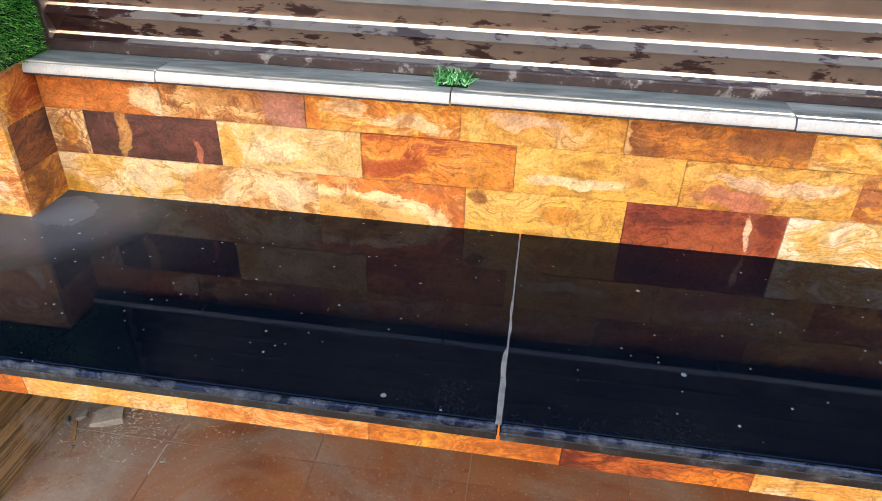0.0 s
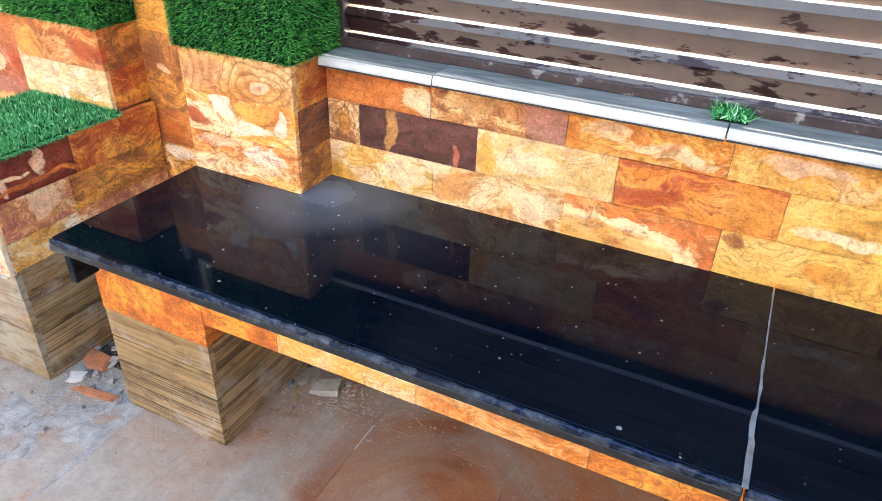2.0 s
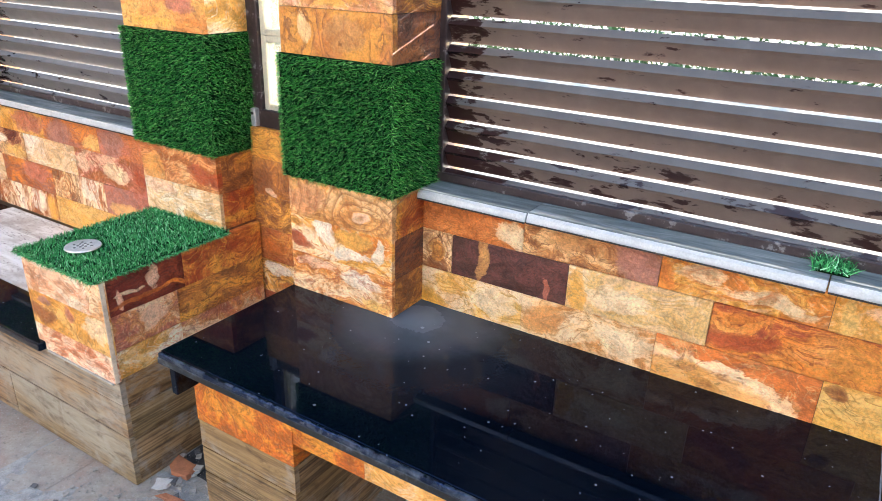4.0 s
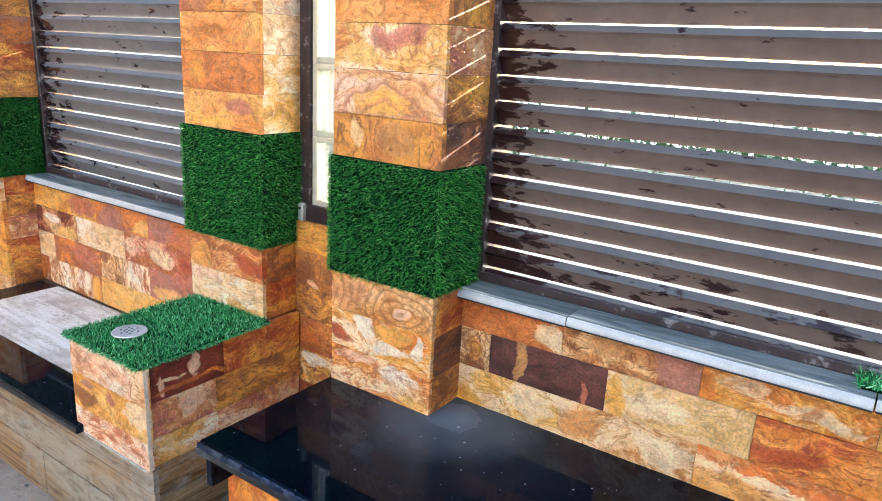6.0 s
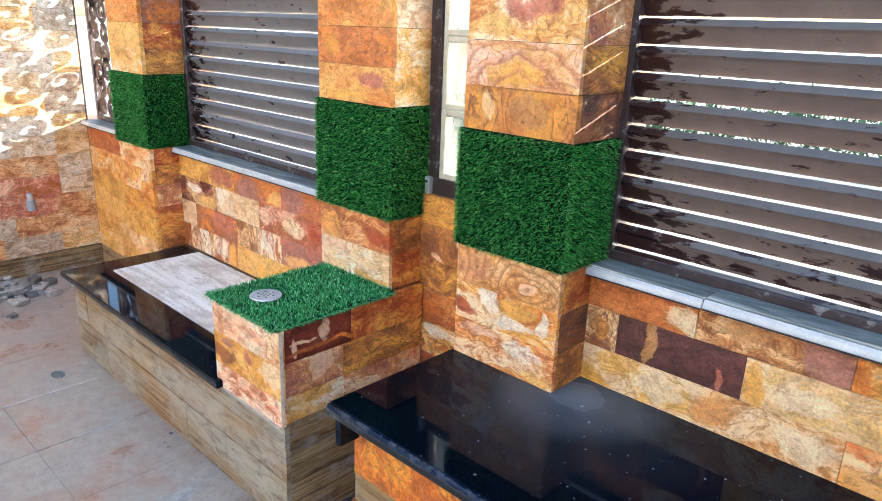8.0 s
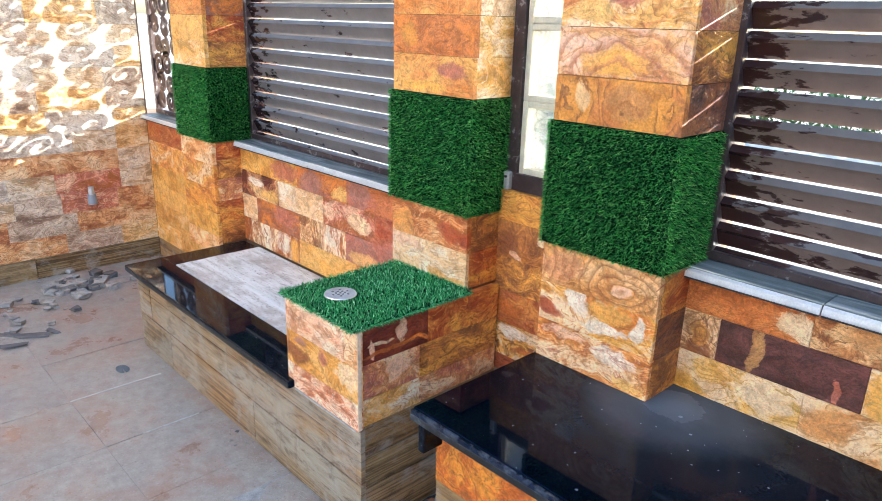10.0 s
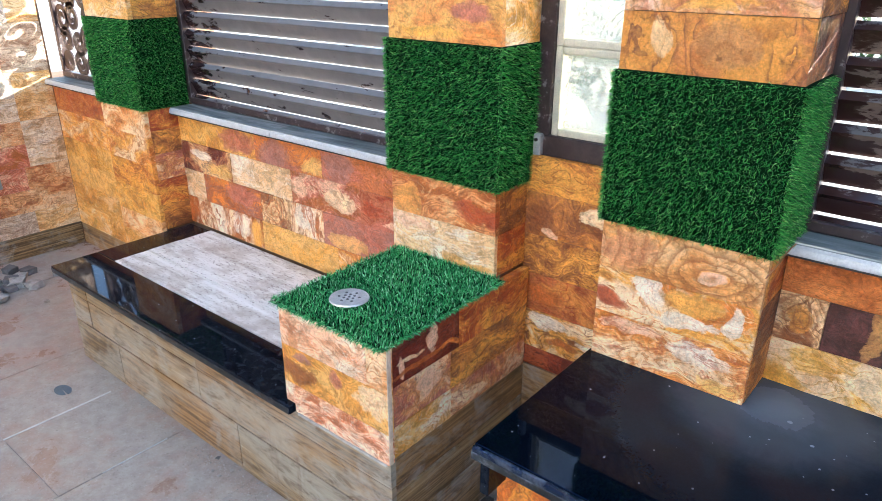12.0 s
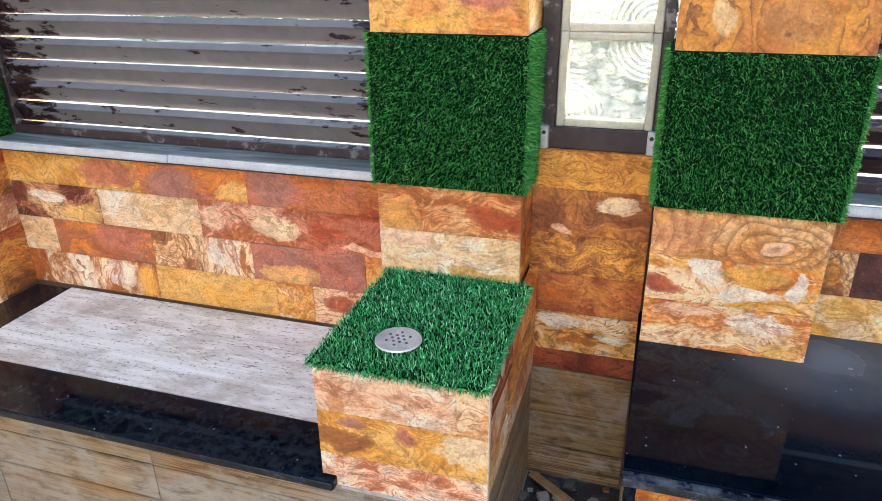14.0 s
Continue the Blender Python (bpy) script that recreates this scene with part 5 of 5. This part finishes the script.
def glass_block(z0, flip):
    x0, x1, z1 = -1.585, -1.398, z0 + 0.183
    m = 0.016
    b = part("glass_block", box(x0, x0 + m, 1.232, 1.285, z0, z1, 0.002), MORTAR, gw)
    rim = bmesh.new()
    box(x1 - m, x1, 1.232, 1.285, z0, z1, 0.004, 2, rim)
    box(x0 + m, x1 - m, 1.232, 1.285, z0, z0 + m, 0.004, 2, rim)
    box(x0 + m, x1 - m, 1.232, 1.285, z1 - m, z1, 0.004, 2, rim)
    part("rim", rim, MORTAR, b)
    n = 84
    verts, faces = [], []
    cx, cz = (0.0, 0.0) if flip else (1.0, 0.0)
    dots = random.Random(11)
    beads = [(dots.random(), dots.random(), dots.uniform(0.045, 0.09)) for i in range(34)]
    for j in range(n + 1):
        for i in range(n + 1):
            a, c = i / n, j / n
            r = math.hypot(a - cx, c - cz)
            r2 = math.hypot(a - (1 - cx), c - 1)
            hgt = 0.0
            bead = min(((a - u) ** 2 + (c - v) ** 2) ** 0.5 / w for u, v, w in beads)
            if 0.12 < r < 0.52:
                hgt = 0.0013 * math.sin((r - 0.12) / 0.4 * math.pi * 11)
            elif 0.1 < r2 < 0.5:
                hgt = 0.0013 * math.sin((r2 - 0.1) / 0.4 * math.pi * 11)
            elif bead < 1.0:
                hgt = 0.0016 * math.sin(bead * math.pi) ** 2
            else:
                hgt = 0.0012 * noise.noise((a * 9, c * 9, z0 * 7))
            verts.append((x0 + m + a * (x1 - x0 - 2 * m), 1.243 - hgt, z0 + m + c * (z1 - z0 - 2 * m)))
    for j in range(n):
        for i in range(n):
            k = j * (n + 1) + i
            faces.append((k, k + 1, k + n + 2, k + n + 1))
    part("pane", (verts, faces), GLASS, b)
    part("back_pane", box(x0 + m, x1 - m, 1.272, 1.278, z0 + m, z1 - m), GLASS_BACK, b)


z = 0.868
k = 0
while z < TOP - 0.1:
    glass_block(z, k % 2 == 0)
    z += 0.183
    k += 1
bracket = thing("hinge_bracket", (-1.6, 1.215, 0.85), "small galvanised bracket at the window frame", "bracket")
bm = box(-1.612, -1.595, 1.206, 1.222, 0.826, 0.872, 0.002)
part("plate", bm, STEEL, bracket)
bm = bmesh.new()
bmesh.ops.create_cone(bm, cap_ends=True, segments=12, radius1=0.004, radius2=0.004, depth=0.003, matrix=pose(-1.604, 1.205, 0.86, 90))
part("bolt", bm, FRAME, bracket)

bracket_two = copy_thing(bracket, Matrix.Translation((-1.393, 1.215, 0.85)))
bracket_two["label"] = "small galvanised bracket beside the turf"


def tube(points, radius, sides=6):
    verts, faces = [], []
    pts = [Vector(p) for p in points]
    for i, p in enumerate(pts):
        d = (pts[min(i + 1, len(pts) - 1)] - pts[max(i - 1, 0)]).normalized()
        a = d.orthogonal().normalized()
        c = d.cross(a)
        for k in range(sides):
            t = 2 * math.pi * k / sides
            verts.append(p + a * radius * math.cos(t) + c * radius * math.sin(t))
    for i in range(len(pts) - 1):
        for k in range(sides):
            n = (k + 1) % sides
            faces.append((i * sides + k, i * sides + n, (i + 1) * sides + n, (i + 1) * sides + k))
    return verts, faces


wire = thing("wire", (-1.075, 1.12, 0.768), "thin bent copper wire caught between turf and stone", "wire")
part("strand", tube([(-1.079, 1.075, 0.738), (-1.074, 1.088, 0.748), (-1.07, 1.1, 0.757), (-1.068, 1.125, 0.766), (-1.066, 1.15, 0.771), (-1.064, 1.17, 0.772)], 0.0013), COPPER, wire)

# ---- scrolled metal grille beside the end pillar ----
grille = structure("window_4", box(-4.02, -3.34, 1.262, 1.29, 0.752, 0.775, 0.002), FRAME, "brown metal scroll grille beside the end pillar", "grille")
part("jamb", box(-4.02, -3.995, 1.262, 1.29, 0.775, TOP, 0.002), FRAME, grille)
part("jamb", box(-3.365, -3.34, 1.262, 1.29, 0.775, TOP, 0.002), FRAME, grille)


def scroll(cx, cz, size, turn, flip):
    cu = bpy.data.curves.new("scroll", "CURVE")
    cu.dimensions = "3D"
    cu.bevel_depth = 0.0
    cu.extrude = 0.0
    sp = cu.splines.new("POLY")
    pts = []
    for i in range(26):
        a = i / 25 * 3.6 * math.pi
        r = size * (1 - 0.8 * i / 25)
        pts.append((flip * r * math.cos(a + turn), r * math.sin(a + turn)))
    sp.points.add(len(pts) - 1)
    verts, faces = [], []
    for i, (a, c) in enumerate(pts):
        w = 0.007 + 0.005 * math.sin(i / 25 * math.pi)
        ln = math.hypot(a, c) or 1
        for s, y in ((-1, 1.27), (1, 1.27), (1, 1.276), (-1, 1.276)):
            verts.append((cx + a + s * w * a / ln, y, cz + c + s * w * c / ln))
    for i in range(25):
        for q in range(4):
            r = (q + 1) % 4
            faces.append((i * 4 + q, i * 4 + r, i * 4 + 4 + r, i * 4 + 4 + q))
    bpy.data.curves.remove(cu)
    part("scroll", (verts, faces), FRAME, grille)


curl = random.Random(9)
for j in range(17):
    for i in range(6):
        scroll(-3.945 + 0.106 * i + curl.uniform(-0.015, 0.015), 0.823 + 0.088 * j + curl.uniform(-0.012, 0.012), curl.uniform(0.042, 0.062), curl.uniform(0, 6.28), curl.choice((-1, 1)))

# ---- floor tiles ----
fx = [-4.1, -3.73, -3.4, -3.07, -2.74, -2.405, -2.09, -1.78, -1.47, -1.16, -0.838, -0.508, -0.178, 0.152, 0.482, 0.812, 1.14, 1.47, 1.8, 2.13, 2.46, 2.6]
fy = [-3.4, -2.61, -2.01, -1.41, -0.81, -0.21, 0.39, 0.99, 1.22]
for a, c in zip(fx, fx[1:]):
    for e, f in zip(fy, fy[1:]):
        tile(floor, (a, e, 0.0), X, Y, c - a, f - e, FLOOR_TILE, "floor_tile", 0.0003, 0.012, 0.0008, 2, 2)

for x, y0, y1, w in [(-2.742, 0.39, 0.69, 0.003), (-2.405, 0.5, 0.68, 0.0007), (-0.838, 0.9, 0.98, 0.0012)]:
    part("joint_line", box(x - w, x + w, y0, y1, -0.002, 0.0012), EDGE, floor, "pale cement joint line")

spot = [(-2.86 + 0.035 * math.cos(a / 3) * (1 + 0.35 * noise.noise((a, 2.0, 0))), 0.6 + 0.022 * math.sin(a / 3) * (1 + 0.35 * noise.noise((a, 5.0, 0))), 0.0012) for a in range(19)]
part("paint_spot", ([(-2.86, 0.6, 0.0016)] + spot, [(0, i, i + 1) for i in range(1, 19)]), STAIN, floor, "small blue-grey paint spot")

# ---- pipe stub, tuft, debris ----
pipe = thing("pipe_stub", (-4.0, 0.9, 0.37), "grey plastic pipe stub with a chrome cap on the side wall", "pipe")
bm = bmesh.new()
bmesh.ops.create_cone(bm, cap_ends=True, segments=20, radius1=0.021, radius2=0.019, depth=0.05, matrix=pose(-3.995, 0.9, 0.36))
bmesh.ops.create_cone(bm, cap_ends=True, segments=20, radius1=0.012, radius2=0.012, depth=0.04, matrix=pose(-4.015, 0.9, 0.36, 0, 90))
part("elbow", bm, PLASTIC, pipe)
bm = bmesh.new()
bmesh.ops.create_cone(bm, cap_ends=True, segments=20, radius1=0.014, radius2=0.013, depth=0.035, matrix=pose(-3.995, 0.9, 0.4025))
part("cap", bm, STEEL, pipe, "chrome cap")

tuft = thing("turf_offcut", (-0.265, 1.24, 0.769), "small offcut of green artificial turf on the sill", "artificial turf")
part("backing", box(-0.295, -0.238, 1.212, 1.262, 0.769, 0.772, 0.001), BACKING, tuft)
blades("turf", [((-0.297, 1.21, 0.772), (0.06, 0, 0), (0, 0.055, 0))], tuft, 90000, (0.014, 0.03), 0.0012, 1.3, 0.0, TURF_SKYLIT)


def chip(x, y, size, mat, label, flat=0.45, long=1.0, turn=None, name="stone_chip", z=0.0):
    bm = bmesh.new()
    bmesh.ops.create_cube(bm, size=size * 0.75)
    bmesh.ops.bevel(bm, geom=bm.verts[:3], offset=size * 0.22, segments=1, affect="VERTICES")
    for v in bm.verts:
        v.co *= random.uniform(0.6, 1.2)
        v.co.z *= flat
        v.co.x *= long
    low = min(v.co.z for v in bm.verts)
    bm.transform(pose(0, 0, 0, 0, 0, random.uniform(0, 180) if turn is None else turn) @ Matrix.Translation((0, 0, -low)))
    ob = part(name, bm, mat)
    ob.location = (x, y, z + 0.0005)
    return tagged(ob, label, "debris", "rubble on the floor")


rr = random.Random(5)
for cx, cy, rad, n, big in [(-3.82, 0.75, 0.2, 40, 0.075), (-3.6, 0.55, 0.24, 16, 0.06), (-1.5, 0.8, 0.09, 22, 0.032), (-1.58, 0.6, 0.14, 44, 0.014), (-1.72, 0.52, 0.12, 30, 0.016), (-1.05, 1.02, 0.07, 10, 0.03), (-1.7, 0.66, 0.1, 8, 0.018), (-2.2, 0.7, 0.05, 6, 0.016), (-0.95, 1.0, 0.12, 8, 0.02), (-1.5, 1.1, 0.09, 12, 0.05)]:
    for i in range(n):
        dark = rr.random()
        chip(cx + rr.gauss(0, rad * 0.6), cy + rr.gauss(0, rad * 0.4), big * rr.uniform(0.3, 1.0), CHIP_DARK if dark < 0.2 else CHIP, "grey broken mortar chip lying on the floor")
chip(-1.56, 0.84, 0.07, CHIP_RED, "rust-red broken stone flake on the floor", 0.22, 1.3, 10)
chip(-1.55, 0.772, 0.04, EDGE, "white broken marble chip lying on the floor", 0.4, 1.3, 30)
chip(-1.47, 0.755, 0.026, CHIP_RED, "long thin rust-red stone sliver on the floor", 0.5, 6.0, 8, "stone_splinter")
chip(-1.0, 1.03, 0.06, CHIP, "pale crumbled mortar lump on the floor", 0.4, 1.4, 20)
for x, y, s, lg, tn in [(-3.36, 0.42, 0.04, 4.5, 60), (-3.3, 0.36, 0.035, 4.0, 75), (-3.42, 0.36, 0.03, 4.0, 50), (-3.35, 0.5, 0.03, 3.0, 20)]:
    chip(x, y, s, CHIP_DARK, "long grey stone splinter lying on the floor", 0.3, lg, tn, "stone_splinter")
chip(-1.055, 0.98, 0.012, STICK, "thin broken wooden splinter on the floor", 0.6, 7.0, 120, "wood_splinter")
strip = box(-0.075, 0.075, -0.011, 0.011, 0.0, 0.008, 0.0015)
strip.transform(pose(0, 0, 0, 0, -4, -38))
strip_ob = part("wood_strip", strip, STICK)
strip_ob.location = (-1.53, 1.14, 0.014)
tagged(strip_ob, "short sawn strip of pale wood on dark rubble", "wood strip", "rubble on the floor")
for i in range(46):
    mat = (CHIP_DARK, CHIP_DARK, CHIP_DARK, CHIP, CHIP_RED)[rr.randrange(5)]
    chip(rr.uniform(-1.585, -1.4), rr.uniform(0.9, 1.19), rr.uniform(0.012, 0.045), mat, "dark wet rubble piece between ledge and bench")

grit_v, grit_f = [], []
for cx, cy, rx, ry, n in [(-1.5, 0.78, 0.16, 0.2, 1600), (-1.62, 0.62, 0.4, 0.16, 2200), (-1.58, 0.55, 0.1, 0.3, 1800), (-1.3, 0.6, 0.5, 0.2, 500), (-1.5, 0.75, 0.12, 0.1, 900), (-1.0, 1.02, 0.16, 0.12, 1800), (-0.85, 1.05, 0.4, 0.08, 900), (-3.75, 0.75, 0.25, 0.35, 1400), (-2.2, 0.705, 0.7, 0.03, 900), (-1.47, 1.1, 0.1, 0.1, 800), (-2.6, 0.3, 0.9, 0.3, 300)]:
    for i in range(n):
        x, y, s = rr.gauss(cx, rx * 0.5), rr.gauss(cy, ry * 0.5), rr.uniform(0.0007, 0.0008 + 0.0038 * rr.random() ** 2)
        b0 = len(grit_v)
        grit_v += [(x + s, y, 0.0), (x - s * 0.6, y + s * 0.8, 0.0), (x - s * 0.5, y - s * 0.9, 0.0), (x, y, s * 0.9)]
        grit_f += [(b0, b0 + 1, b0 + 3), (b0 + 1, b0 + 2, b0 + 3), (b0 + 2, b0, b0 + 3)]
grit = part("grit", (grit_v, grit_f), CHIP)
tagged(grit, "loose grey mortar grit scattered on the floor", "grit", "", "stuff")

# cement spilled and trodden on the floor
sv, sf = [], []
nx, ny = 90, 46
for j in range(ny + 1):
    for i in range(nx + 1):
        a, c = i / nx, j / ny
        x = -1.95 + 0.62 * a
        y = 0.4 + 0.42 * c
        along = abs((y - 0.56) - 0.45 * (x + 1.7)) / 0.1
        edge = min(a, 1 - a, c, 1 - c) * 6
        hgt = 0.006 * noise.fractal((x * 16, y * 16, 3.0), 1.0, 2.0, 5) + 0.0035 * (1 - along) - 0.003
        hgt = min(hgt, 0.009) * min(1.0, edge) - (0.004 if edge < 0.05 else 0.0)
        sv.append((x, y, hgt))
for j in range(ny):
    for i in range(nx):
        k = j * (nx + 1) + i
        sf.append((k, k + 1, k + nx + 2, k + nx + 1))
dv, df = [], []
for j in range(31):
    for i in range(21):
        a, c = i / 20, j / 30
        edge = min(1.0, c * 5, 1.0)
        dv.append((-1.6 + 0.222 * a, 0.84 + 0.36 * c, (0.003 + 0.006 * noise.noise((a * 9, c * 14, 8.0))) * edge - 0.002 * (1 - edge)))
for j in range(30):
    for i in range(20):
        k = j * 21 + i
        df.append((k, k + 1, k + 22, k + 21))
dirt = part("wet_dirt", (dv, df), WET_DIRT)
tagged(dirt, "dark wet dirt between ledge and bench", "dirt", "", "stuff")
spill = part("cement_spill", (sv, sf), SPILL)
tagged(spill, "crusted grey cement spilled across the floor", "cement", "", "stuff")

# ---- outside, beyond the louvres ----
rng = np.random.default_rng(3)
lv, lf = [], []
for i in range(14000):
    c = np.array((rng.uniform(-9, 7), 9.0 + rng.normal(0, 0.3), abs(rng.normal(0.25, 0.22))))
    a, b2 = rng.normal(0, 0.03, 3), rng.normal(0, 0.03, 3)
    k = len(lv)
    lv += [tuple(c - a), tuple(c + b2 * 0.5), tuple(c + a), tuple(c - b2 * 0.5)]
    lf.append((k, k + 1, k + 2, k + 3))
hedge = part("hedge", (lv, lf), LEAF)
tagged(hedge, "loose green hedge beyond the louvred windows", "hedge", "", "stuff")
